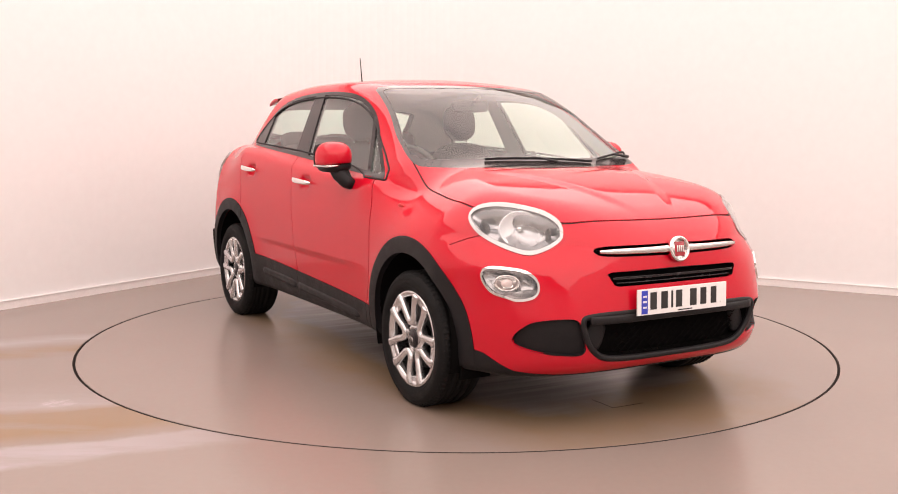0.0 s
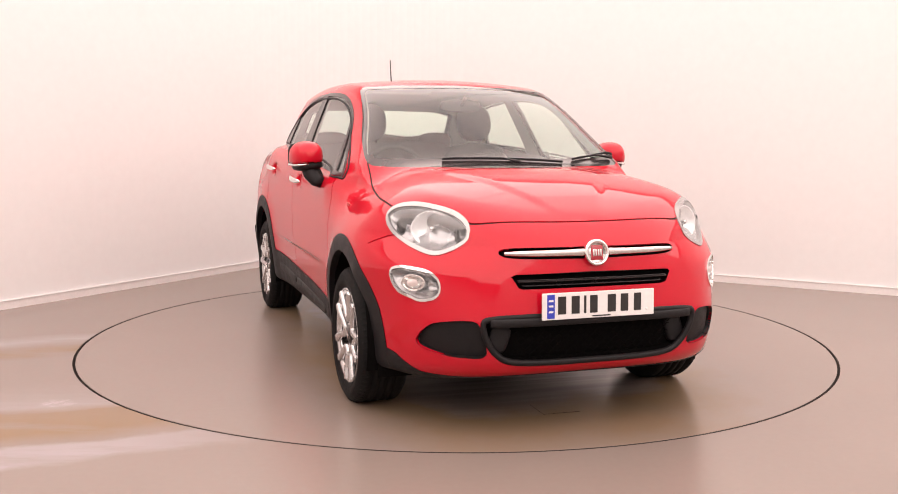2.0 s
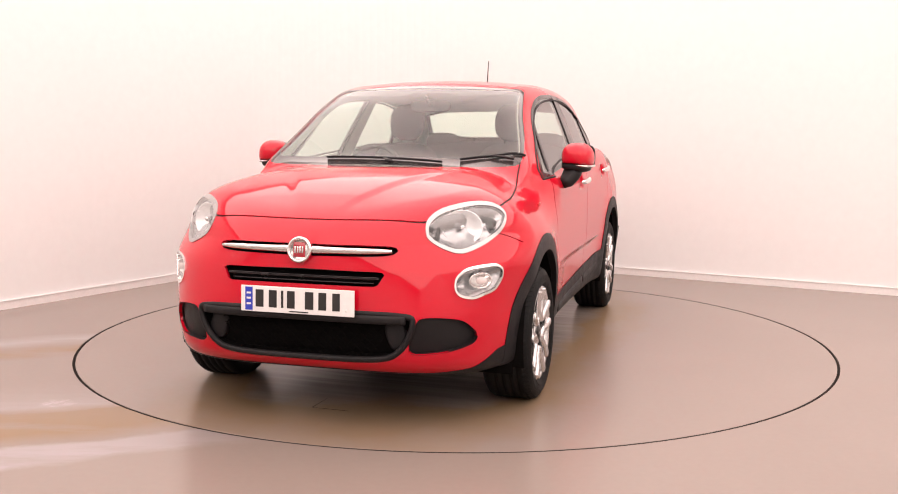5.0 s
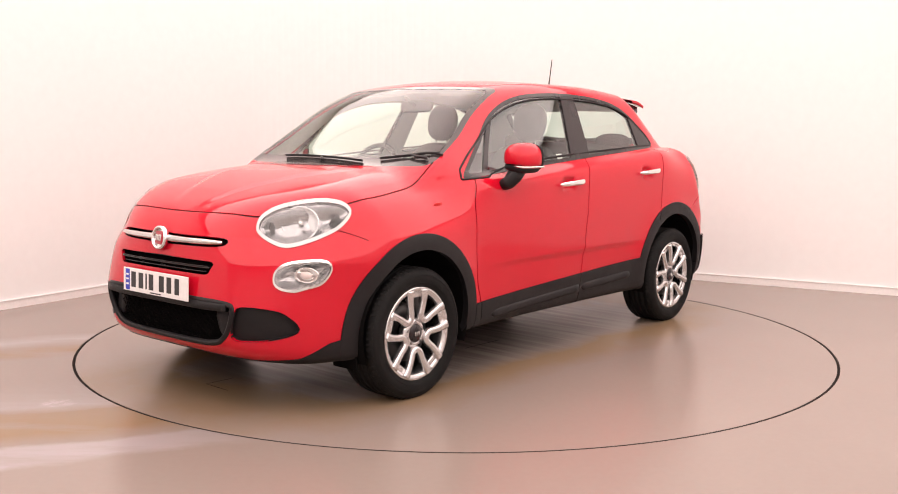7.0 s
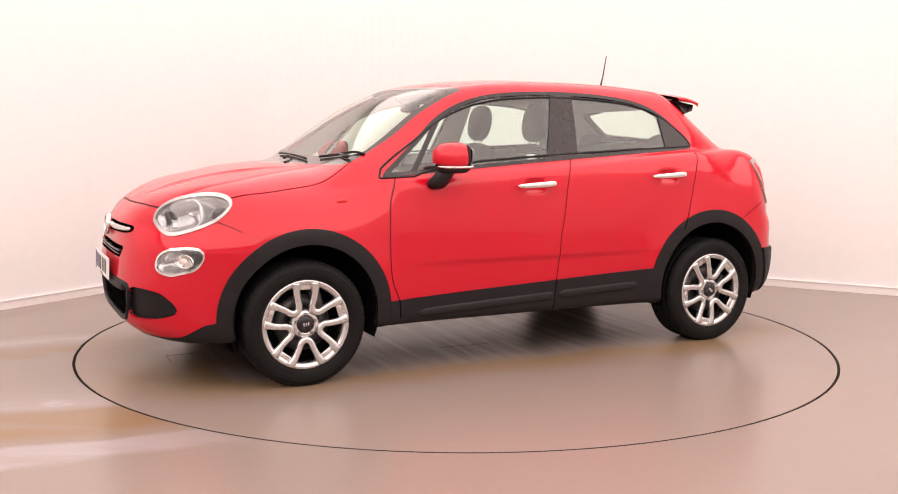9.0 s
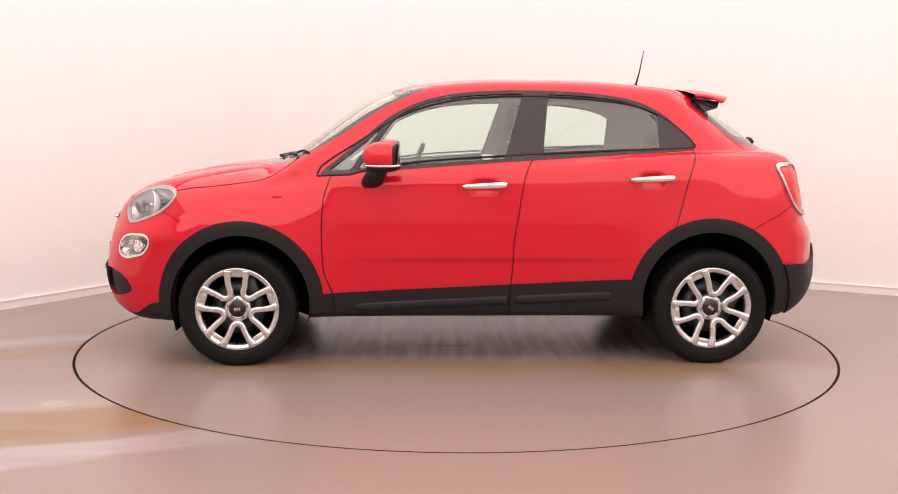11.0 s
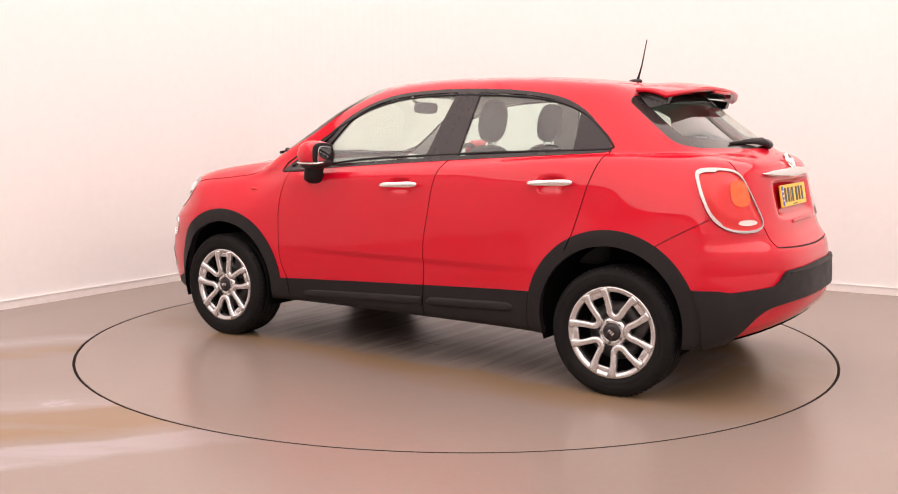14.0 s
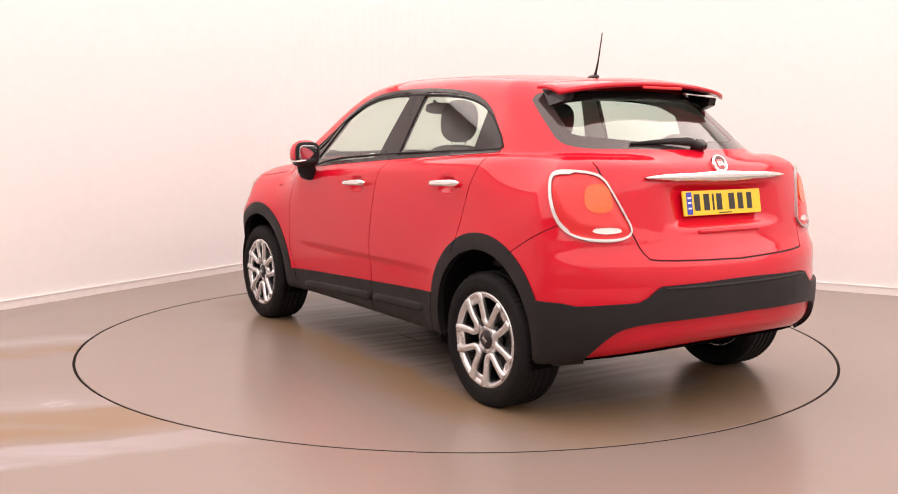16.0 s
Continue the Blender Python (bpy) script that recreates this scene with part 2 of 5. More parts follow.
def slab(size, bevel=0.003):
    """A box of full sizes size with small bevelled edges."""
    bm = bmesh.new()
    bmesh.ops.create_cube(bm, size=1.0, matrix=Matrix.Diagonal((*size, 1)))
    if bevel:
        bmesh.ops.bevel(bm, geom=bm.edges[:], offset=bevel, segments=2, profile=0.5, affect="EDGES")
    bm.verts.index_update()
    out = np.array([v.co[:] for v in bm.verts]), [[v.index for v in f.verts] for f in bm.faces]
    bm.free()
    return out


def loop(points, n=8, closed=True):
    """A smooth curve through 2D points."""
    p = np.array(points, float)
    k = len(p)
    out = []
    for i in range(k if closed else k - 1):
        idx = [(i - 1) % k, i, (i + 1) % k, (i + 2) % k] if closed else [max(i - 1, 0), i, i + 1, min(i + 2, k - 1)]
        a, b, c, d = p[idx]
        t = (np.arange(n) / n)[:, None]
        out.append(0.5 * (2 * b + (c - a) * t + (2 * a - 5 * b + 4 * c - d) * t ** 2 + (3 * b - a - 3 * c + d) * t ** 3))
    if not closed:
        out.append(p[-1:])
    return np.concatenate(out)


def inside(q, poly):
    """Signed distance of 2D points to a closed outline, below zero inside."""
    best = np.full(len(q), 1e9)
    odd = np.zeros(len(q), bool)
    for a, b in zip(poly, np.roll(poly, -1, 0)):
        e = b - a
        w = q - a
        t = np.clip(w @ e / max(e @ e, 1e-12), 0, 1)
        best = np.minimum(best, ((w - t[:, None] * e) ** 2).sum(1))
        cross = (a[1] > q[:, 1]) != (b[1] > q[:, 1])
        with np.errstate(divide="ignore", invalid="ignore"):
            odd ^= cross & (q[:, 0] < a[0] + (q[:, 1] - a[1]) * e[0] / (e[1] if e[1] else 1e-12))
    return np.where(odd, -1, 1) * np.sqrt(best)


def line_side(q, pts):
    """Signed distance to an open smooth line: below zero on its left."""
    best = np.full(len(q), 1e9)
    sign = np.ones(len(q))
    for a, b in zip(pts[:-1], pts[1:]):
        e = b - a
        w = q - a
        t = np.clip(w @ e / max(e @ e, 1e-12), 0, 1)
        d = ((w - t[:, None] * e) ** 2).sum(1)
        s = np.where(e[0] * w[:, 1] - e[1] * w[:, 0] > 0, -1, 1)
        sign = np.where(d < best, s, sign)
        best = np.minimum(best, d)
    return sign * np.sqrt(best)


class Skin:
    """A triangle sheet cut into named regions along smooth lines."""

    def __init__(self, v, quads):
        self.v = v
        self.f = np.concatenate([quads[:, [0, 1, 2]], quads[:, [0, 2, 3]]])
        self.tag = np.zeros(len(self.f), int)
        self.names = ["rest"]

    def cut(self, fn, box, on=("rest",)):
        """Splits the faces of the regions on, in the box, along fn = 0."""
        lo, hi = np.array(box[0]), np.array(box[1])
        p = self.v.copy()
        p[:, 0] = np.abs(p[:, 0])
        near = ((p > lo - 0.04) & (p < hi + 0.04)).all(1)
        g = np.full(len(self.v), np.nan)
        g[near] = fn(p[near])
        g[np.abs(g) < 1e-5] = 1e-5
        ids = [self.names.index(o) for o in on if o in self.names]
        ok = near[self.f].all(1) & np.isin(self.tag, ids)
        gf = g[self.f]
        mixed = ok & ((gf < 0).any(1)) & ((gf > 0).any(1))
        verts, made, faces, tags = [self.v], {}, [self.f[~mixed]], [self.tag[~mixed]]
        extra, nf, nt, n0 = [], [], [], len(self.v)

        def mid(a, b):
            k = (min(a, b), max(a, b))
            if k not in made:
                a, b = k
                t = g[a] / (g[a] - g[b])
                made[k] = n0 + len(extra)
                extra.append(self.v[a] + t * (self.v[b] - self.v[a]))
            return made[k]
        for f, tag in zip(self.f[mixed].tolist(), self.tag[mixed].tolist()):
            neg = [g[i] < 0 for i in f]
            lone = neg.index(True) if sum(neg) == 1 else neg.index(False)
            a, b, c = f[lone], f[(lone + 1) % 3], f[(lone + 2) % 3]
            ab, ac = mid(a, b), mid(a, c)
            nf += [[a, ab, ac], [ab, b, c], [ab, c, ac]]
            nt += [tag] * 3
        if nf:
            faces.append(np.array(nf))
            tags.append(np.array(nt))
            verts.append(np.array(extra))
        self.v, self.f, self.tag = np.concatenate(verts), np.concatenate(faces), np.concatenate(tags)

    def name(self, region, fn, box, on=("rest",), also=None):
        """Cuts along fn = 0 and names what lies below zero."""
        self.cut(fn, box, on)
        lo, hi = np.array(box[0]), np.array(box[1])
        c = self.v[self.f].mean(1)
        c[:, 0] = np.abs(c[:, 0])
        ok = ((c > lo) & (c < hi)).all(1) & np.isin(self.tag, [self.names.index(o) for o in on if o in self.names])
        ids = np.where(ok)[0]
        ids = ids[fn(c[ids]) < 0]
        if region not in self.names:
            self.names.append(region)
        self.tag[ids] = self.names.index(region)

    def take(self, region, side=0):
        """The points and faces of a region; side 1: the car's left half, -1: its right half."""
        m = self.tag == self.names.index(region)
        if side:
            m &= self.v[self.f].mean(1)[:, 0] * side > 0
        f = self.f[m]
        used, f = np.unique(f, return_inverse=True)
        return self.v[used], f.reshape(-1, 3)


def rim_edges(f):
    """The edges that only one face has, in that face's order."""
    e = np.concatenate([f[:, [0, 1]], f[:, [1, 2]], f[:, [2, 0]]])
    key = np.sort(e, 1)
    _, first, count = np.unique(key, axis=0, return_index=True, return_counts=True)
    return e[first[count == 1]]


def directions(v):
    g, n = slope(v)
    return g / n


def shifted(v, f, by):
    """The sheet moved along the skin's outward direction by metres."""
    return v + directions(v) * np.reshape(by, (-1, 1)), f


def thick(v, f, out, back):
    """A solid panel: the sheet at out, its edges folded in to back."""
    n = directions(v)
    a, b = v + n * np.reshape(out, (-1, 1)), v + n * np.reshape(back, (-1, 1))
    e = rim_edges(f)
    k = len(v)
    walls = np.stack([e[:, 1], e[:, 0], e[:, 0] + k, e[:, 1] + k], 1) + k
    return np.concatenate([a, a, b]), f.tolist() + walls.tolist()


def islands(v, f):
    """The sheet's separate pieces, each as points and faces; crumbs are left out."""
    low = np.arange(len(v))
    while True:
        least = low[f].min(1)
        nxt = low.copy()
        for k in range(3):
            np.minimum.at(nxt, f[:, k], least)
        nxt = nxt[nxt]
        if (nxt == low).all():
            break
        low = nxt
    mark = low[f[:, 0]]
    for m in np.unique(mark):
        if (mark == m).sum() > 40:
            used, g = np.unique(f[mark == m], return_inverse=True)
            yield v[used], g.reshape(-1, 3)


def panel(name, sheet, mat, parent, label="", out=0.0, back=-0.012):
    """A folded panel of the skin as one mesh, shaded by the skin's own direction."""
    v, f = sheet
    n = np.concatenate([directions(v), np.zeros((2 * len(v), 3))])
    return put(name, *thick(v, f, out, back), mat, parent, label, normals=n)

# ---- the car's outer form, in its own space: x to its left, y to its rear, z up, metres ----
def spline(ks, vs, soft=0.018):
    """A smooth monotone curve through (ks, vs)."""
    ks, vs = np.array(ks, float), np.array(vs, float)
    h, d = np.diff(ks), np.diff(vs) / np.diff(ks)
    m = np.zeros(len(ks))
    m[0], m[-1] = d[0], d[-1]
    for i in range(1, len(ks) - 1):
        if d[i - 1] * d[i] > 0:
            w1, w2 = 2 * h[i] + h[i - 1], h[i] + 2 * h[i - 1]
            m[i] = (w1 + w2) / (w1 / d[i - 1] + w2 / d[i])

    def at(q):
        q = np.asarray(q, float)
        i = np.clip(np.searchsorted(ks, q) - 1, 0, len(ks) - 2)
        t = np.clip((q - ks[i]) / h[i], -3, 4)
        lo, hi = t < 0, t > 1
        tc = np.clip(t, 0, 1)
        v = (vs[i] * (1 + 2 * tc) * (1 - tc) ** 2 + h[i] * m[i] * tc * (1 - tc) ** 2
             + vs[i + 1] * tc ** 2 * (3 - 2 * tc) + h[i] * m[i + 1] * tc ** 2 * (tc - 1))
        return v + np.where(lo, t * h[i] * m[i], 0) + np.where(hi, (t - 1) * h[i] * m[i + 1], 0)
    # a rounded table of the curve, so that its bends run on without a kink
    step = 0.001
    grid = np.arange(ks[0] - 0.4, ks[-1] + 0.4, step)
    w = np.arange(-90, 91) * step
    w = np.exp(-(w / soft) ** 2 / 2)
    table = np.convolve(at(grid), w / w.sum(), "same")
    grid, table = grid[100:-100], table[100:-100]
    return lambda q: np.interp(q, grid, table)


def smax(a, b, k):
    h = np.clip(0.5 + 0.5 * (a - b) / k, 0, 1)
    return b + (a - b) * h + k * h * (1 - h)


def smin(a, b, k):
    return -smax(-a, -b, k)


plan_width = spline([-2.2, -1.9, -1.6, -1.3, -0.9, -0.4, 0.3, 0.9, 1.3, 1.6, 1.9, 2.15],
                    [0.80, 0.855, 0.880, 0.886, 0.876, 0.872, 0.876, 0.884, 0.890, 0.888, 0.864, 0.81])
side_lean = spline([0.15, 0.30, 0.45, 0.62, 0.78, 0.92, 1.00, 1.06, 1.15, 1.30],
                   [-0.075, -0.030, -0.013, -0.002, -0.001, -0.009, -0.017, -0.028, -0.062, -0.14])
belt = spline([-2.0, -0.87, -0.46, 0.30, 1.22, 1.6, 2.1], [0.96, 1.030, 1.058, 1.110, 1.168, 1.175, 1.16])
hood = spline([-2.25, -2.10, -2.00, -1.90, -1.80, -1.60, -1.40, -1.20, -1.00, -0.60, 2.2],
              [0.75, 0.855, 0.915, 0.958, 0.994, 1.046, 1.080, 1.103, 1.115, 1.12, 1.12])
nose = spline([0.15, 0.25, 0.35, 0.48, 0.60, 0.70, 0.78, 0.86, 0.93, 1.0, 1.1],
              [2.00, 2.098, 2.128, 2.150, 2.142, 2.130, 2.118, 2.092, 2.045, 1.97, 1.80])
tail = spline([0.15, 0.28, 0.38, 0.48, 0.60, 0.66, 0.72, 0.78, 0.88, 0.98, 1.06, 1.13, 1.19, 1.28, 1.40, 1.54],
              [1.91, 2.01, 2.050, 2.064, 2.060, 2.050, 2.030, 1.982, 1.944, 1.920, 1.900, 1.872, 1.775, 1.645, 1.48, 1.29])
roof = spline([-1.30, -1.12, -0.98, -0.83, -0.65, -0.50, -0.40, -0.25, -0.10, 0.10, 0.35, 0.60, 0.80, 1.00, 1.20, 1.40, 1.70],
              [0.965, 1.105, 1.218, 1.335, 1.457, 1.524, 1.553, 1.577, 1.591, 1.600, 1.601, 1.597, 1.586, 1.568, 1.546, 1.520, 1.47])
bottom = spline([-2.25, -2.0, -1.85, -1.6, -0.9, 0.9, 1.6, 1.85, 2.0, 2.15], [0.250, 0.240, 0.228, 0.245, 0.262, 0.262, 0.268, 0.305, 0.350, 0.40])
ARCHES = ((-1.300, 0.345), (1.272, 0.365))
HANDLES = ((0.02, 0.985), (0.94, 1.025))
ARCH_IN, ARCH_OUT = 0.372, 0.449


def body(x, y, z):
    """Below zero inside the car's outer skin, about metres."""
    x = np.abs(x)
    flare = 0
    for ya, za in ARCHES:
        r = np.sqrt((y - ya) ** 2 + (z - za) ** 2)
        flare = flare + 0.014 * np.exp(-((r - 0.40) / 0.10) ** 2)
    step = np.clip((0.60 - z) / 0.04, 0, 1)
    crease = -0.011 * step * step * (3 - 2 * step) * np.exp(-((y - 0.05) / 0.72) ** 6)
    crease = crease + 0.0010 * np.exp(-((z - 0.99 - 0.03 * y) / 0.035) ** 2)
    for yh, zh in HANDLES:
        crease = crease - 0.024 * np.exp(-((y - yh) / 0.060) ** 4 - ((z - zh + 0.006) / 0.034) ** 4)
    fore, aft = np.clip((-0.70 - y) / 0.5, 0, 1), np.clip((y - 1.15) / 0.45, 0, 1)
    fore, aft = fore * fore * (3 - 2 * fore), aft * aft * (3 - 2 * aft)
    tuck = 2.2 * np.clip(z - 0.75, 0, 1) ** 2 * fore + 1.0 * np.clip(z - 0.85, 0, 1) ** 2 * aft
    side = x - plan_width(y) - side_lean(z) - flare - crease + tuck
    curl = np.clip((z - 0.5) / 0.3, 0, 1)
    power = (x / 0.74) ** (4.8 - 2.0 * curl)
    bonnet = hood(y + 0.06 * (x / 0.5) ** 2) - 0.055 * (x / 0.7) ** 2.4
    rise = np.clip((0.10 + (y + 1.99) * 0.477 - x) / 0.07 + 0.5, 0, 1)
    bulge = 0.009 * rise * rise * (3 - 2 * rise) * np.clip((-1.15 - y) / 0.35, 0, 1) * np.clip((y + 2.03) / 0.2, 0, 1)
    bel = belt(y) - 0.10 * np.clip(x - 0.80, 0, 1)
    blend = np.clip((y + 1.05) / 0.25, 0, 1)
    blend = blend * blend * (3 - 2 * blend)
    top = z - (bonnet + bulge) * (1 - blend) - bel * blend
    swept = np.clip((z - 0.68) / 0.16, 0, 1)
    front = -y - nose(z) + (0.25 + 0.09 * swept * swept * (3 - 2 * swept)) * power
    high = np.clip((z - 0.62) / 0.2, 0, 1)
    back = y - tail(z) + (0.108 - 0.038 * high) * (x / 0.60) ** (2.6 + 0.6 * high)
    dish = np.exp(-(x / 0.335) ** 8 - ((z - 0.955) / 0.088) ** 8) * (y > 0)
    back = back + 0.040 * dish
    low = smax(smax(side, bottom(y) - z, 0.04), smax(front, back, 0.02), 0.10)
    low = smax(low, top, 0.06 + 0.04 * (1 - blend))
    # cabin
    lean = 0.822 - 0.40 * (z - 1.05) - 0.10 * (z - 1.05) ** 2 - 0.030 * ((y - 0.2) / 1.05) ** 2 * (1 + np.where(y < 0.2, 8, 0) * np.clip(z - 1.05, 0, 1))
    lean = lean - 0.26 * np.clip(y - 1.15, 0, 1) ** 1.5
    lean = lean - 4.0 * np.clip(1.03 - z, 0, 1) ** 2 - 1.6 * np.clip(1.13 - z, 0, 1) ** 1.5 * np.clip((-0.72 - y) / 0.3, 0, 1)
    cside = x - lean
    ctop = z - roof(y - 0.075 * (x / 0.7) ** 2) + 0.036 * (x / 0.6) ** 2 * np.clip((z - 1.1) / 0.35, 0, 1) + 0.006
    cback = y - tail(z) + 0.34 * (x / 0.70) ** 2.6 + 0.040 * dish
    cab = smax(smax(cside * 0.92, ctop * 0.85, 0.07), cback * 0.75, 0.06)
    cab = smax(cab, 0.93 - z, 0.06)
    foot = np.clip((-0.55 - y) / 0.3, 0, 1)
    return smin(low, cab, 0.02 + 0.055 * foot * foot * (3 - 2 * foot))


def slope(p, e=1e-4):
    """The outward direction of the skin at the points p."""
    x, y, z = p[:, 0], p[:, 1], p[:, 2]
    g = np.stack([body(x + e, y, z) - body(x - e, y, z), body(x, y + e, z) - body(x, y - e, z),
                  body(x, y, z + e) - body(x, y, z - e)], 1) / (2 * e)
    return g, np.linalg.norm(g, axis=1, keepdims=True) + 1e-9


def skin_points(p, rounds=4):
    for _ in range(rounds):
        g, n = slope(p)
        p = p - g / n ** 2 * body(p[:, 0], p[:, 1], p[:, 2])[:, None]
    return p


def skin_mesh(step):
    """Points and four-sided faces of the whole skin."""
    xs, ys, zs = np.arange(-1.0, 1.0001, step) + step * 0.5, np.arange(-2.3, 2.3, step), np.arange(0.08, 1.72, step)
    v = body(xs[:, None, None], ys[None, :, None], zs[None, None, :])
    s = v < 0
    acc = np.zeros((len(xs) - 1, len(ys) - 1, len(zs) - 1, 3))
    cnt = np.zeros(acc.shape[:3])
    for ax in range(3):
        o1, o2 = [k for k in range(3) if k != ax]
        for i in (0, 1):
            for j in (0, 1):
                lo, hi = [None] * 3, [None] * 3
                lo[ax], hi[ax] = slice(0, -1), slice(1, None)
                for o, b in ((o1, i), (o2, j)):
                    lo[o] = hi[o] = slice(b, v.shape[o] - 1 + b)
                a, b = v[tuple(lo)], v[tuple(hi)]
                m = (a < 0) != (b < 0)
                t = np.where(m, a / np.where(a == b, 1, a - b), 0)
                cnt += m
                acc[..., ax] += np.where(m, t, 0)
                acc[..., o1] += m * i
                acc[..., o2] += m * j
    live = cnt > 0
    index = np.full(live.shape, -1)
    index[live] = np.arange(live.sum())
    cell = np.argwhere(live)
    p = (cell + acc[live] / cnt[live][:, None]) * step + np.array([xs[0], ys[0], zs[0]])
    faces = []
    for ax in range(3):
        o1, o2 = [(1, 2), (2, 0), (0, 1)][ax]
        lo, hi = [slice(None)] * 3, [slice(None)] * 3
        lo[ax], hi[ax] = slice(0, -1), slice(1, None)
        a, b = s[tuple(lo)], s[tuple(hi)]
        e = np.argwhere(a != b)
        inner = (e[:, o1] > 0) & (e[:, o2] > 0) & (e[:, o1] < live.shape[o1]) & (e[:, o2] < live.shape[o2])
        e = e[inner]
        flip = a[tuple(e.T)]
        q = []
        for d1, d2 in ((1, 1), (0, 1), (0, 0), (1, 0)):
            c = e.copy()
            c[:, o1] -= d1
            c[:, o2] -= d2
            q.append(index[tuple(c.T)])
        q = np.stack(q, 1)
        q[~flip] = q[~flip][:, ::-1]
        faces.append(q)
    f = np.concatenate(faces)
    return skin_points(p), f[(f >= 0).all(1)]


# ---- the room ----
def frame_matrix(a, b, z=0.0):
    """The room's own axes: first along wall A, second along wall B."""
    p = spot_in_room(a, b, z)
    return Matrix(((ALONG_A.x, ALONG_B.x, 0, p.x), (ALONG_A.y, ALONG_B.y, 0, p.y), (0, 0, 1, p.z), (0, 0, 0, 1)))


ROOM_A, ROOM_B, COVE = 12.5, 10.5, 1.45
TABLE_R = 2.248


def cove_path(r, n=32):
    """The foot of the two seen walls with their rounded corner, moved inwards by r."""
    pts = [(ROOM_A, r)]
    for i in range(n + 1):
        w = math.pi / 2 * i / n
        rad = COVE - r
        pts.append((COVE - rad * math.sin(w), COVE - rad * math.cos(w)))
    pts.append((r, ROOM_B))
    return pts


def wall_strip(name, outer, inner, z0, z1, mat, label):
    v, f = [], []
    for q in outer:
        v += [tuple(spot_in_room(*q, z0)), tuple(spot_in_room(*q, z1))]
    k = len(v)
    for q in inner:
        v += [tuple(spot_in_room(*q, z0)), tuple(spot_in_room(*q, z1))]
    m = len(outer)
    for i in range(m - 1):
        f += [[2 * i, 2 * i + 1, 2 * i + 3, 2 * i + 2], [k + 2 * i + 2, k + 2 * i + 3, k + 2 * i + 1, k + 2 * i],
              [2 * i + 1, k + 2 * i + 1, k + 2 * i + 3, 2 * i + 3], [2 * i + 2, k + 2 * i + 2, k + 2 * i, 2 * i]]
    f += [[0, k, k + 1, 1], [2 * m - 1, k + 2 * m - 1, k + 2 * m - 2, 2 * m - 2]]
    bm_v = np.array(v)
    ob = put(name, bm_v, f, mat, None, label, smooth=False)
    return tagged(ob, label=label, kind="structure")


wall_strip("wall_north", cove_path(-0.2), cove_path(0.0), 0, ROOM_H, WALL, "plain white painted studio walls with rounded corner")
skirt = wall_strip("baseboard", cove_path(0.002), cove_path(0.016), 0, 0.057, SKIRT, "off-white skirting along the white wall")
wall_strip("trim", cove_path(0.002), cove_path(0.021), 0.0575, 0.064, WALL, "thin white cap on the skirting")
wall_strip("wall_south", [(ROOM_A + 0.2, -0.2), (ROOM_A + 0.2, ROOM_B + 0.2)], [(ROOM_A, -0.2), (ROOM_A, ROOM_B + 0.2)], 0, ROOM_H, WALL, "plain white painted studio wall")
wall_strip("wall_east", [(ROOM_A, ROOM_B + 0.2), (-0.2, ROOM_B + 0.2)], [(ROOM_A, ROOM_B), (-0.2, ROOM_B)], 0, ROOM_H, WALL, "plain white painted studio wall")

corners = [spot_in_room(a, b, 0) for a, b in ((-0.3, -0.3), (ROOM_A + 0.3, -0.3), (ROOM_A + 0.3, ROOM_B + 0.3), (-0.3, ROOM_B + 0.3))]


def floor_mesh():
    """The floor sheet with a round well for the turntable."""
    n = 160
    ring = TABLE_R + 0.0075
    v, f = [], []
    hull = [Vector((c.x, c.y, 0)) for c in corners]
    for i in range(n):
        w = 2 * math.pi * i / n
        d = Vector((math.cos(w), math.sin(w), 0))
        far = 1e9
        for a, b in zip(hull, hull[1:] + hull[:1]):
            e = b - a
            den = d.x * e.y - d.y * e.x
            if abs(den) > 1e-9:
                t = (a.x * e.y - a.y * e.x) / den
                s = (a.x * d.y - a.y * d.x) / den
                if t > 0 and -1e-6 <= s <= 1 + 1e-6:
                    far = min(far, t)
        v += [tuple(d * ring - Vector((0, 0, 0.12))), tuple(d * ring), tuple(d * far)]
    for i in range(n):
        j = (i + 1) % n
        f += [[3 * i, 3 * i + 1, 3 * j + 1, 3 * j], [3 * i + 1, 3 * i + 2, 3 * j + 2, 3 * j + 1]]
    k = len(v)
    v += [(c.x, c.y, -0.13) for c in corners]
    f.append([k, k + 1, k + 2, k + 3])
    return v, [q[::-1] for q in f]


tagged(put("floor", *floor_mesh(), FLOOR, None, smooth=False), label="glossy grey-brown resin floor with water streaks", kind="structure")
ceil = put("ceiling", *moved(slab((ROOM_A + 0.4, ROOM_B + 0.4, 0.1), 0), frame_matrix(ROOM_A / 2, ROOM_B / 2, ROOM_H + 0.05)), CEIL, None, smooth=False)
tagged(ceil, label="plain white studio ceiling", kind="structure")


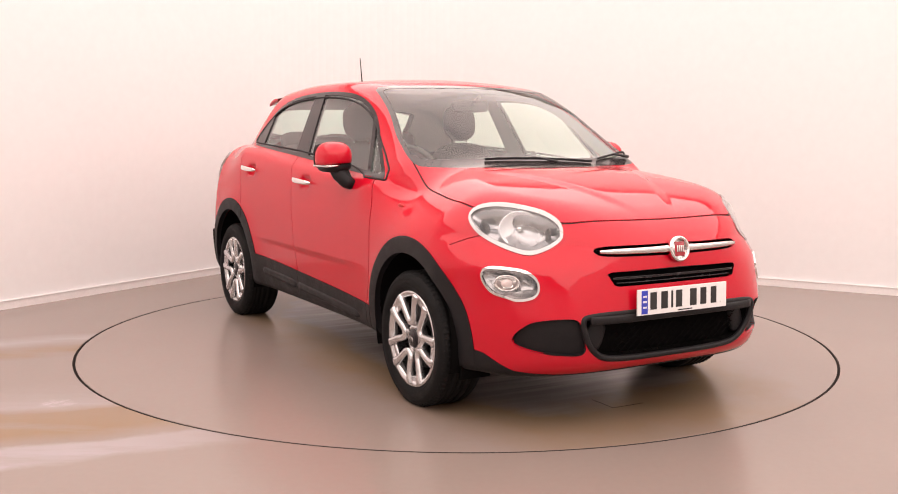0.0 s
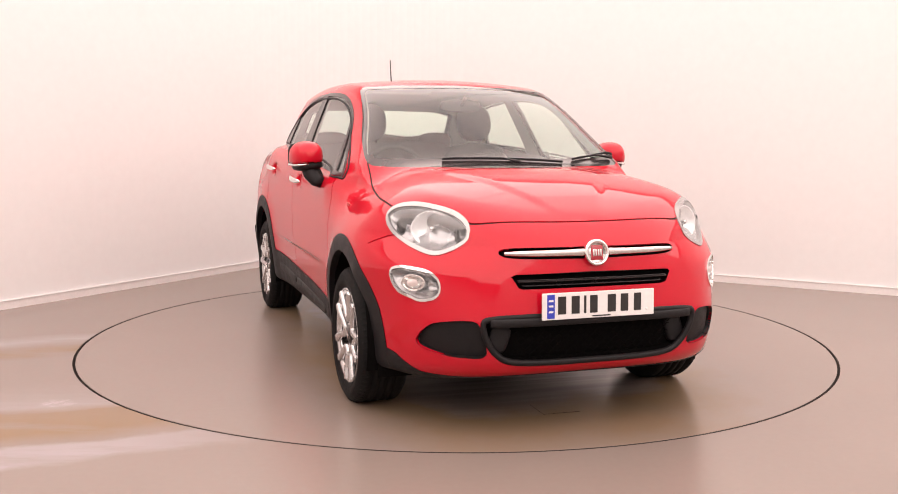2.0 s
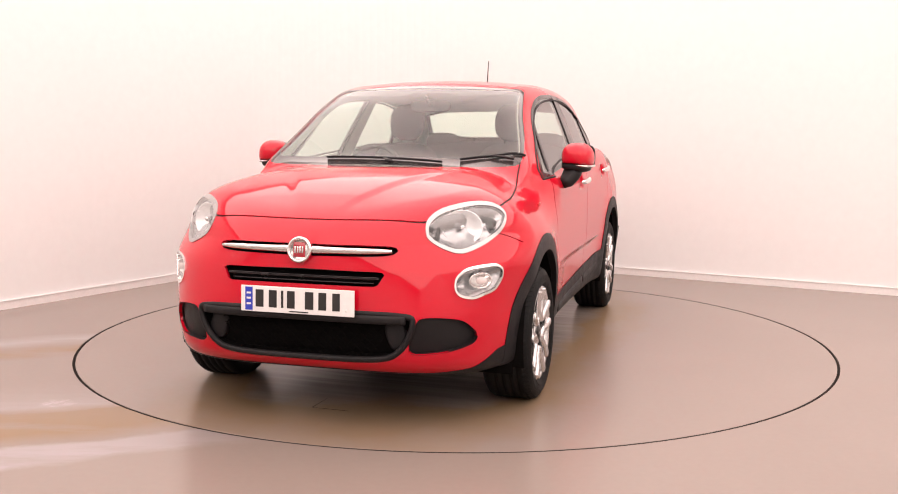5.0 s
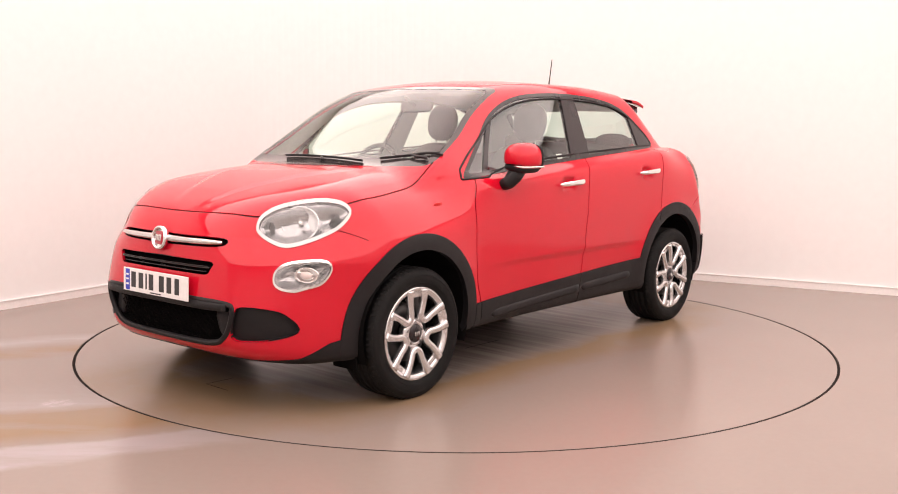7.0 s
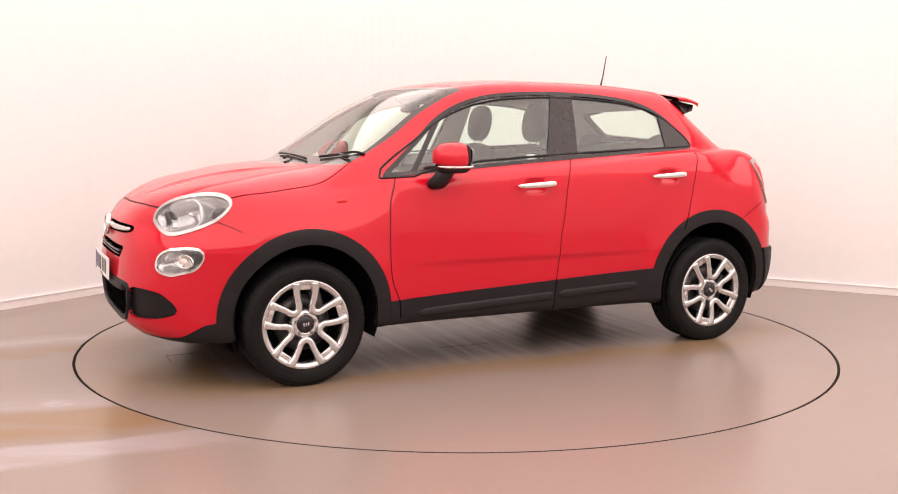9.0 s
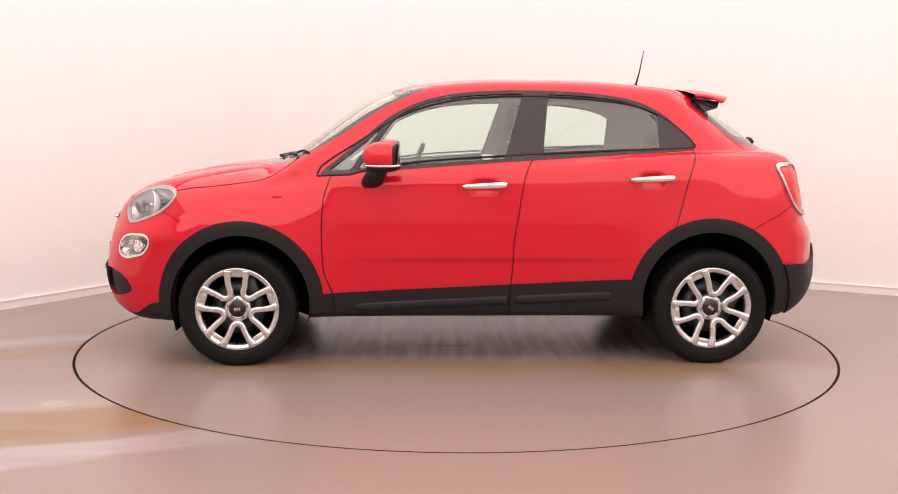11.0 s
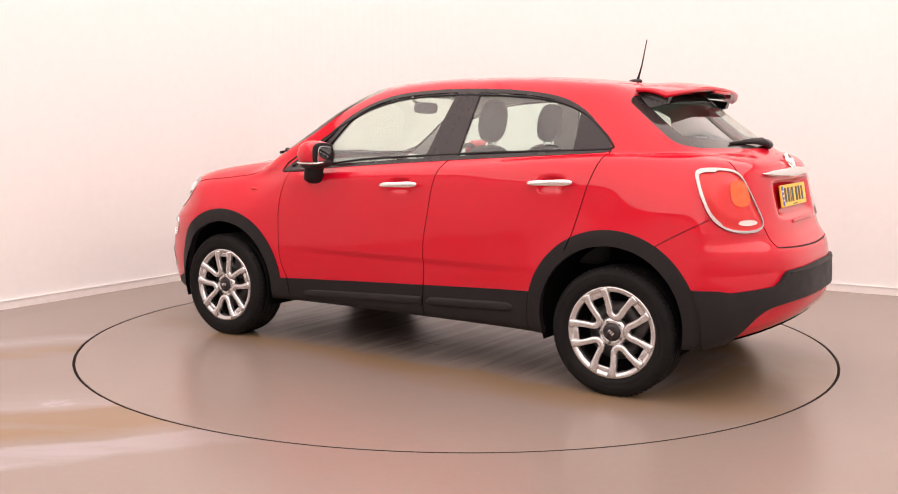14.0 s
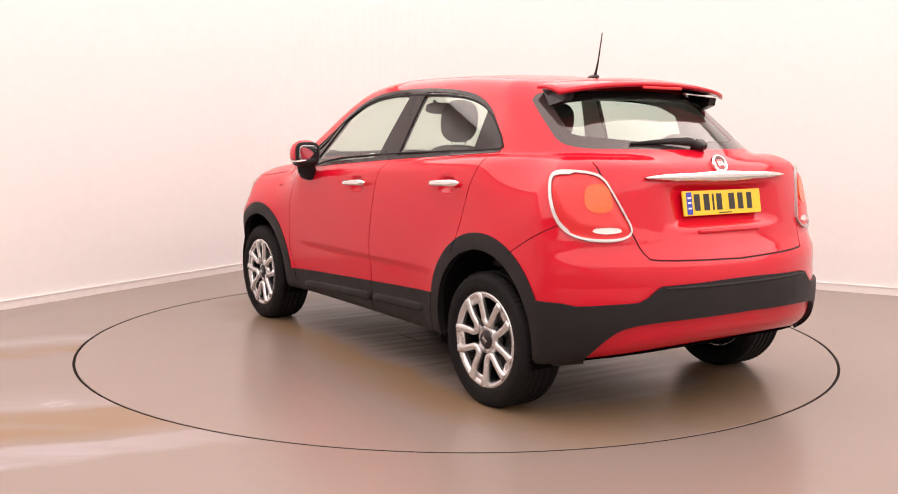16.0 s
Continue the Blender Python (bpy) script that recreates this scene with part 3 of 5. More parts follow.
def turntable():
    top = new("turntable")
    tagged(top, label="round resin-topped turntable flush with the floor", category="turntable")
    disc = lathe([(0.0, 0.001), (0.0, 1.0), (0.0, TABLE_R - 0.0105), (-0.002, TABLE_R - 0.0075), (-0.05, TABLE_R - 0.0075), (-0.05, 0.001)], 160)
    disc = moved(disc, Matrix(((0, 0, 1, 0), (0, 1, 0, 0), (1, 0, 0, 0), (0, 0, 0, 1))))
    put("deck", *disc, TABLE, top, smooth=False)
    ring = lathe([(-0.0008, TABLE_R - 0.007), (-0.0008, TABLE_R + 0.007), (-0.05, TABLE_R + 0.007), (-0.05, TABLE_R - 0.007)], 160, True)
    put("seal", *moved(ring, Matrix(((0, 0, 1, 0), (0, 1, 0, 0), (1, 0, 0, 0), (0, 0, 0, 1)))), SEAM, top, "dark rubber seal round the deck")
    lid = [(-0.132, -1.7535, 0.052, -1.752), (-0.132, -1.752, -0.1305, -1.592), (0.286, -0.237, 0.2895, 0.085)]
    strips = [moved(slab((c - a, d - b, 0.001), 0), pose((a + c) / 2, (b + d) / 2, 0.0006)) for a, b, c, d in lid]
    for strip in strips:
        put("deck_seam", *strip, SEAM, top, "thin dark seam in the deck", smooth=False)
    return top


table = turntable()


def ceiling_lights():
    made = None
    for a, b in LIGHTS:
        m = frame_matrix(a, b, ROOM_H)
        if made is None:
            made = new("ceiling_light")
            tagged(made, label="large white light panel on the ceiling", category="light", group="ceiling lights")
            put("diffuser", *moved(slab((PANEL_A, PANEL_B, 0.012), 0.002), pose(0, 0, -0.04)), GLOWING, made, smooth=False)
            put("frame", *join(*[moved(slab(s, 0.003), pose(*c)) for s, c in (((PANEL_A + 0.04, 0.018, 0.07), (0, PANEL_B / 2 + 0.010, -0.035)), ((PANEL_A + 0.04, 0.018, 0.07), (0, -PANEL_B / 2 - 0.010, -0.035)),
                ((0.018, PANEL_B, 0.07), (PANEL_A / 2 + 0.010, 0, -0.035)), ((0.018, PANEL_B, 0.07), (-PANEL_A / 2 - 0.010, 0, -0.035)))]), METAL_FRAME, made, smooth=False)
            made.matrix_basis = m.normalized()
        else:
            copy_thing(made, m)


ceiling_lights()


# ---- the car ----
car = new("car")
tagged(car, label="red compact crossover with black wheel-arch cladding on a turntable", category="car")

skin = Skin(*skin_mesh(0.016))

# outlines: side view (y, z); round the corners (front: x + y, z; rear: y - x, z)
SIDE_GLASS = loop([(-0.868, 1.046), (-0.79, 1.115), (-0.66, 1.218), (-0.50, 1.352), (-0.34, 1.435), (-0.16, 1.483), (0.05, 1.503), (0.30, 1.509), (0.62, 1.496),
                   (0.87, 1.458), (1.03, 1.385), (1.15, 1.275), (1.195, 1.215), (1.195, 1.186), (1.05, 1.170), (0.31, 1.124), (-0.46, 1.068), (-0.80, 1.042)], 6)
HEADLAMP = loop([(-1.47, .84), (-1.45, .89), (-1.37, .93), (-1.25, .955), (-1.08, .97), (-.95, .96), (-.885, .93), (-.885, .89), (-.95, .84), (-1.06, .80), (-1.19, .77), (-1.29, .76), (-1.38, .78), (-1.445, .81)], 5)
FOG = loop([(-1.36, .63), (-1.34, .67), (-1.27, .70), (-1.16, .71), (-1.05, .71), (-1.0, .69), (-1.0, .65), (-1.06, .60), (-1.16, .58), (-1.23, .57), (-1.31, .58), (-1.35, .60)], 5)
INTAKE = loop([(-1.625, .36), (-1.600, .485), (-1.52, .506), (-1.34, .49), (-1.26, .46), (-1.205, .42), (-1.215, .385), (-1.34, .36), (-1.49, .348)], 5)
TAILLAMP = loop([(.848, 1.07), (.878, 1.103), (.96, 1.111), (1.09, 1.105), (1.165, 1.08), (1.225, 1.02), (1.29, .94), (1.34, .87), (1.32, .83), (1.22, .815), (1.07, .822), (.965, .850), (.893, .905), (.853, .99)], 5)
AMBER_SPOT = loop([(1.06, 1.035), (1.11, 1.055), (1.18, 1.045), (1.215, .99), (1.215, .95), (1.17, .935), (1.10, .94), (1.06, .97)], 4)
PALE_SPOT = loop([(1.115, .855), (1.14, .872), (1.25, .872), (1.28, .855), (1.20, .846)], 4)


def mirror_x(half):
    """A closed outline across the middle from its half at x >= 0."""
    return np.array(half + [(-x, z) for x, z in half[::-1]])


GRILLE = mirror_x([(0.0, 0.697), (0.355, 0.692), (0.372, 0.684), (0.345, 0.638), (0.325, 0.632), (0.0, 0.632)])
LOWER = loop(mirror_x([(0.02, 0.520), (0.30, 0.518), (0.45, 0.513), (0.495, 0.495), (0.475, 0.415), (0.43, 0.355), (0.36, 0.322), (0.20, 0.312), (0.02, 0.311)]), 4)
BAR_WELL = loop(mirror_x([(0.02, 0.800), (0.10, 0.799), (0.36, 0.797), (0.412, 0.778), (0.36, 0.757), (0.12, 0.752), (0.02, 0.750)]), 4)
SCREEN_LINE = loop(mirror_x([(0.02, 1.098), (0.38, 1.099), (0.62, 1.100), (0.698, 1.118), (0.682, 1.215), (0.628, 1.35), (0.582, 1.47), (0.555, 1.512), (0.48, 1.525), (0.02, 1.535)]), 4)
REAR_GLASS = loop(mirror_x([(0.02, 1.200), (0.45, 1.202), (0.55, 1.206), (0.604, 1.230), (0.600, 1.30), (0.586, 1.38), (0.562, 1.44), (0.46, 1.468), (0.02, 1.482)]), 4)
BONNET = loop([(0.0, -2.02), (0.20, -2.015), (0.36, -1.995), (0.49, -1.955), (0.56, -1.88), (0.67, -1.77), (0.745, -1.66), (0.758, -1.49), (0.732, -1.27),
               (0.705, -1.09), (0.690, -0.985), (0.62, -1.010), (0.38, -1.118), (0.0, -1.215), (-0.2, -1.215), (-0.2, -2.02)], 4)
DOOR_A = loop([(-0.80, 1.06), (-0.822, 1.00), (-0.853, 0.89), (-0.860, 0.67), (-0.848, 0.51), (-0.806, 0.40), (-0.795, 0.30)], 6, False)
DOOR_B = loop([(0.315, 1.15), (0.262, 1.08), (0.230, 0.97), (0.208, 0.82), (0.186, 0.69), (0.180, 0.54), (0.166, 0.35), (0.166, 0.27)], 6, False)
DOOR_C = loop([(1.205, 1.20), (1.180, 1.13), (1.138, 1.01), (1.100, 0.87), (1.070, 0.77), (1.04, 0.70)], 6, False)
HATCH = loop(mirror_x([(0.02, 1.53), (0.575, 1.50), (0.608, 1.40), (0.622, 1.26), (0.640, 1.185), (0.652, 1.12), (0.625, 1.03), (0.575, 0.90), (0.545, 0.825), (0.515, 0.755), (0.45, 0.735), (0.02, 0.722)]), 5)


def yz(p): return p[:, 1:3]
def xz(p): return p[:, [0, 2]]
def fore_uz(p): return np.stack([p[:, 0] + p[:, 1], p[:, 2]], 1)
def aft_uz(p): return np.stack([p[:, 1] - p[:, 0], p[:, 2]], 1)


BOX_SIDE = ((0.45, -0.95, 0.98), (1.0, 1.30, 1.58))
BOX_FORE = ((0.0, -2.3, 0.1), (1.0, -1.45, 1.02))
BOX_AFT = ((0.3, 1.45, 0.7), (1.0, 2.2, 1.2))
BOX_ALL = ((-0.1, -2.4, 0.0), (1.1, 2.4, 1.8))
BOX_LOW = ((0.50, -2.4, 0.0), (1.1, 2.4, 1.02))


def arch(r):
    return lambda p: np.minimum(*[np.hypot(p[:, 1] - y, p[:, 2] - z) for y, z in ARCHES]) - r


def sill_line(p):
    return np.maximum(np.maximum(p[:, 2] - (0.436 + 0.047 * p[:, 1]), p[:, 1] - 1.25), -1.25 - p[:, 1])


# openings and glass
skin.name("well", arch(ARCH_IN), BOX_LOW)
skin.name("underbody", lambda p: p[:, 2] - bottom(p[:, 1]) - 0.006, BOX_ALL)
skin.name("side_trim", lambda p: inside(yz(p), SIDE_GLASS), BOX_SIDE)
POST_B = np.array([(0.115, 1.06), (0.262, 1.53), (0.40, 1.53), (0.335, 1.06)])
BAR_Q = np.array([(-0.735, 1.03), (-0.445, 1.42), (-0.415, 1.42), (-0.70, 1.03)])
BAR_R = np.array([(1.005, 1.12), (1.005, 1.5), (1.30, 1.5), (1.30, 1.12)])


def glass_hole(p):
    q = yz(p)
    d = inside(q, SIDE_GLASS) + 0.020
    for bar in (POST_B, BAR_Q, BAR_R):
        d = np.maximum(d, -inside(q, bar))
    return d


skin.name("side_glass", glass_hole, BOX_SIDE, ("side_trim",))
skin.name("screen_border", lambda p: inside(xz(p), SCREEN_LINE), ((-0.1, -1.35, 1.05), (0.8, 0.0, 1.6)))
skin.name("screen", lambda p: inside(xz(p), SCREEN_LINE) + 0.014 + 0.026 * (p[:, 2] < 1.16), ((-0.1, -1.35, 1.05), (0.8, 0.0, 1.6)), ("screen_border",))
skin.name("rear_border", lambda p: inside(xz(p), REAR_GLASS), ((-0.1, 1.2, 1.1), (0.8, 2.0, 1.55)))
skin.name("rear_glass", lambda p: inside(xz(p), REAR_GLASS) + 0.035 + 0.03 * np.clip((p[:, 0] - 0.3) / 0.3, 0, 1), ((-0.1, 1.2, 1.1), (0.8, 2.0, 1.55)), ("rear_border",))
# lamps and grilles
skin.name("headlamp_ring", lambda p: inside(fore_uz(p), HEADLAMP), BOX_FORE)
skin.name("headlamp_eye", lambda p: inside(fore_uz(p), HEADLAMP) + 0.017, BOX_FORE, ("headlamp_ring",))
skin.name("fog_ring", lambda p: inside(fore_uz(p), FOG), BOX_FORE)
skin.name("fog_eye", lambda p: inside(fore_uz(p), FOG) + 0.011, BOX_FORE, ("fog_ring",))
skin.name("intake", lambda p: inside(fore_uz(p), INTAKE), BOX_FORE)
skin.name("grille", lambda p: inside(xz(p), GRILLE), BOX_FORE)
skin.name("lower", lambda p: inside(xz(p), LOWER), BOX_FORE)
skin.name("bar_well", lambda p: inside(xz(p), BAR_WELL), BOX_FORE)
skin.name("tail_ring", lambda p: inside(aft_uz(p), TAILLAMP), BOX_AFT)
skin.name("tail_lens", lambda p: inside(aft_uz(p), TAILLAMP) + 0.010 + 0.008 * (aft_uz(p)[:, 0] < 0.98), BOX_AFT, ("tail_ring",))
skin.name("tail_amber", lambda p: inside(aft_uz(p), AMBER_SPOT), BOX_AFT, ("tail_lens",))
skin.name("tail_pale", lambda p: inside(aft_uz(p), PALE_SPOT), BOX_AFT, ("tail_lens",))


# shut lines
def seam(region, fn, box, w=0.0032, keep=None):
    skin.cut(lambda p: fn(p) - w, box)
    skin.cut(lambda p: fn(p) + w, box)
    skin.name(region, lambda p: np.maximum(np.abs(fn(p)) - w * 1.0, keep(p) if keep else -1), box)


for lines in (DOOR_A, DOOR_B, DOOR_C):
    seam("gap_door", lambda p: line_side(yz(p), lines), ((0.60, lines[:, 0].min() - 0.02, lines[:, 1].min()), (1.0, lines[:, 0].max() + 0.02, lines[:, 1].max())), 0.003)
seam("gap_bonnet", lambda p: inside(p[:, :2], BONNET), ((-0.01, -2.08, 0.84), (0.82, -0.93, 1.16)), 0.0035)
seam("gap_hatch", lambda p: inside(xz(p), HATCH), ((-0.01, 1.45, 0.70), (0.75, 2.15, 1.195)), 0.0035, lambda p: 0.42 - directions(p)[:, 1])
BUMP_F = loop([(-1.62, 0.785), (-1.70, 0.822), (-1.78, 0.845), (-1.84, 0.855)], 5, False)
seam("gap_bump", lambda p: line_side(yz(p), BUMP_F), ((0.76, -1.80, 0.74), (1.0, -1.58, 0.87)), 0.002)
BUMP_R = loop([(1.48, 0.735), (1.55, 0.78), (1.66, 0.84), (1.74, 0.885)], 5, False)
seam("gap_bump", lambda p: line_side(yz(p), BUMP_R), ((0.70, 1.49, 0.72), (1.0, 1.74, 0.90)), 0.002)

# black cladding and bumpers
skin.name("arch_clad", arch(ARCH_OUT), BOX_LOW)
skin.name("sill_clad", sill_line, BOX_LOW)
R_RED = loop(mirror_x([(0.02, 0.490), (0.40, 0.482), (0.60, 0.462), (0.68, 0.42), (0.735, 0.345), (0.72, 0.30), (0.55, 0.28), (0.30, 0.27), (0.02, 0.27)]), 4)
skin.name("rear_insert", lambda p: inside(xz(p), R_RED), ((-0.1, 1.7, 0.25), (1.0, 2.3, 0.7)))
skin.name("rear_black", lambda p: p[:, 2] - np.interp(p[:, 0], [0, 0.10, 0.47, 0.50, 0.53, 0.57, 0.80, 0.84, 1.0], [0.640, 0.640, 0.628, 0.610, 0.583, 0.562, 0.548, 0.558, 0.562]), ((-0.1, 1.58, 0.0), (1.0, 2.3, 0.75)))
skin.name("front_lip", lambda p: p[:, 2] - np.interp(-p[:, 1], [1.4, 1.62, 1.70, 1.80, 1.90, 2.0, 2.2], [0.36, 0.357, 0.352, 0.330, 0.264, 0.252, 0.258]), ((-0.1, -2.3, 0.0), (1.0, -1.4, 0.5)))
# painted panels
skin.name("bonnet", lambda p: inside(p[:, :2], BONNET), ((-0.1, -2.1, 0.82), (0.85, -0.9, 1.2)))
skin.name("front_door", lambda p: np.maximum(line_side(yz(p), DOOR_B), -line_side(yz(p), DOOR_A)), ((0.60, -0.90, 0.30), (1.0, 0.33, 1.16)))
skin.name("rear_door", lambda p: np.maximum(line_side(yz(p), DOOR_C), -line_side(yz(p), DOOR_B)), ((0.60, 0.14, 0.30), (1.0, 1.22, 1.22)))
skin.name("tailgate", lambda p: inside(xz(p), HATCH), ((-0.1, 1.45, 0.70), (0.8, 2.2, 1.26)))
skin.name("front_bumper", lambda p: np.maximum(p[:, 1] + 1.62, np.maximum(p[:, 2] - 0.905, line_side(yz(p), np.array([(-1.60, 0.78), (-1.84, 0.86), (-2.3, 0.99)])))), ((-0.1, -2.3, 0.0), (1.0, -1.55, 0.95)))
skin.name("rear_bumper", lambda p: np.maximum(1.48 - p[:, 1], line_side(yz(p), np.array([(1.46, 0.72), (1.66, 0.84), (1.76, 0.89), (2.3, 0.92)])) * -1), ((-0.1, 1.45, 0.0), (1.0, 2.3, 0.95)))


def sheet(region, side=0):
    return skin.take(region, side)


panel("body_shell", sheet("rest"), RED, car, "glossy red painted body shell")
bonnet = panel("bonnet", sheet("bonnet"), RED, car, "glossy red bonnet with a raised centre")
tailgate = panel("tailgate", sheet("tailgate"), RED, car, "glossy red tailgate")
front_bumper = panel("front_bumper", sheet("front_bumper"), RED, car, "red front bumper with black intakes")
rear_bumper = panel("rear_bumper", sheet("rear_bumper"), RED, car, "red upper rear bumper")
panel("rear_bumper_cladding", sheet("rear_black"), BLACK_PLASTIC, rear_bumper, "black plastic lower bumper", 0.016)
panel("bumper_insert", sheet("rear_insert"), RED, rear_bumper, "red insert in the black bumper", -0.006, -0.03)
panel("front_lip", sheet("front_lip"), BLACK_PLASTIC, front_bumper, "black plastic lower lip", 0.003)
for piece in islands(*sheet("gap_bonnet")):
    put("bonnet_gap", *shifted(*piece, -0.005), GAP, bonnet, "dark gap round the bonnet")
for piece in islands(*sheet("gap_hatch")):
    put("tailgate_gap", *shifted(*piece, -0.005), GAP, tailgate, "dark gap round the tailgate")
for s in (1, -1):
    for region, edges in (("gap_door", (-1.2, -0.5, 0.6, 1.5)), ("gap_bump", (-2.0, 0.0, 2.0))):
        v, f = sheet(region, s)
        for a, b in zip(edges, edges[1:]):
            mid = v[f].mean(1)[:, 1]
            used, g = np.unique(f[(mid > a) & (mid < b)], return_inverse=True)
            put("door_gap" if region == "gap_door" else "bumper_gap", *shifted(v[used], g.reshape(-1, 3), -0.005), GAP, car, "dark gap between panels")
put("underbody", *sheet("underbody"), UNDER, car, "black underbody")
doors = {}
for s, word in ((1, "left"), (-1, "right")):
    for kind in ("front_door", "rear_door"):
        doors[kind, s] = panel(kind, sheet(kind, s), RED, car, "glossy red door with chrome handle")
    panel("sill_cladding", sheet("sill_clad", s), BLACK_PLASTIC, car, "black plastic sill", 0.006)
    v, f = sheet("arch_clad", s)
    for front in (1, 0):
        m = (v[f].mean(1)[:, 1] < 0) == bool(front)
        used, g = np.unique(f[m], return_inverse=True)
        vv = v[used]
        yw, zw = ARCHES[0 if front else 1]
        r = np.hypot(vv[:, 1] - yw, vv[:, 2] - zw)
        panel("arch_cladding", (vv, g.reshape(-1, 3)), BLACK_PLASTIC, car, "black plastic wheel-arch trim", 0.004 + 0.004 * np.clip((ARCH_OUT - r) / 0.04, 0, 1), -0.03)
    # side windows: black frame and panes
    v, f = sheet("side_trim", s)
    panel("window_frame", (v, f), GLOSS_BLACK, car, "black window frame and pillar trim", 0.002, -0.02)
    edge = 0.5 * (SIDE_GLASS + np.roll(SIDE_GLASS, 1, 0))
    path = skin_points(np.stack([np.full(len(edge), 0.70 * s), edge[:, 0], edge[:, 1]], 1))
    put("window_seal", *tube(path, 0.006, 6, True, (1, 0, 0.2)), BLACK_PLASTIC, car, "black rubber seal")
    v, f = sheet("side_glass", s)
    mid = v[f].mean(1)
    cuts = [mid[:, 1] < -0.70 + (mid[:, 2] - 1.05) * 0.73, None, mid[:, 1] > 0.28]
    cuts[1] = ~cuts[0] & ~cuts[2]
    for m, owner, word in zip(cuts, ("front_door", "front_door", "rear_door"), ("quarter_light", "window", "window")):
        used, g = np.unique(f[m], return_inverse=True)
        put(word, *shifted(v[used], g.reshape(-1, 3), -0.004), TINT, doors[owner, s], "lightly tinted glass")

put("windscreen", *shifted(*sheet("screen"), -0.001), SCREEN, car, "clear windscreen glass").visible_shadow = False
panel("windscreen_border", sheet("screen_border"), FRIT, car, "black border of the windscreen", 0.0, -0.006)
put("rear_window", *shifted(*sheet("rear_glass"), -0.001), TINT, tailgate, "lightly tinted rear glass")
panel("rear_window_border", sheet("rear_border"), FRIT, tailgate, "black border of the rear glass", 0.0, -0.006)
for o in list(car.children_recursive):
    if o.name.startswith(("window.", "window", "quarter_light", "rear_window")) and o.data.materials[0] == TINT:
        o.visible_shadow = False


# ---- lamps ----
def bowl(region, s, outline, flat, slope_in, deepest):
    """The region sunk into the car, deeper away from its outline."""
    v, f = sheet(region, s)
    w = v.copy()
    w[:, 0] = np.abs(w[:, 0])
    d = np.clip(-inside(flat(w), outline) * slope_in, 0, deepest)
    return shifted(v, f, -d)


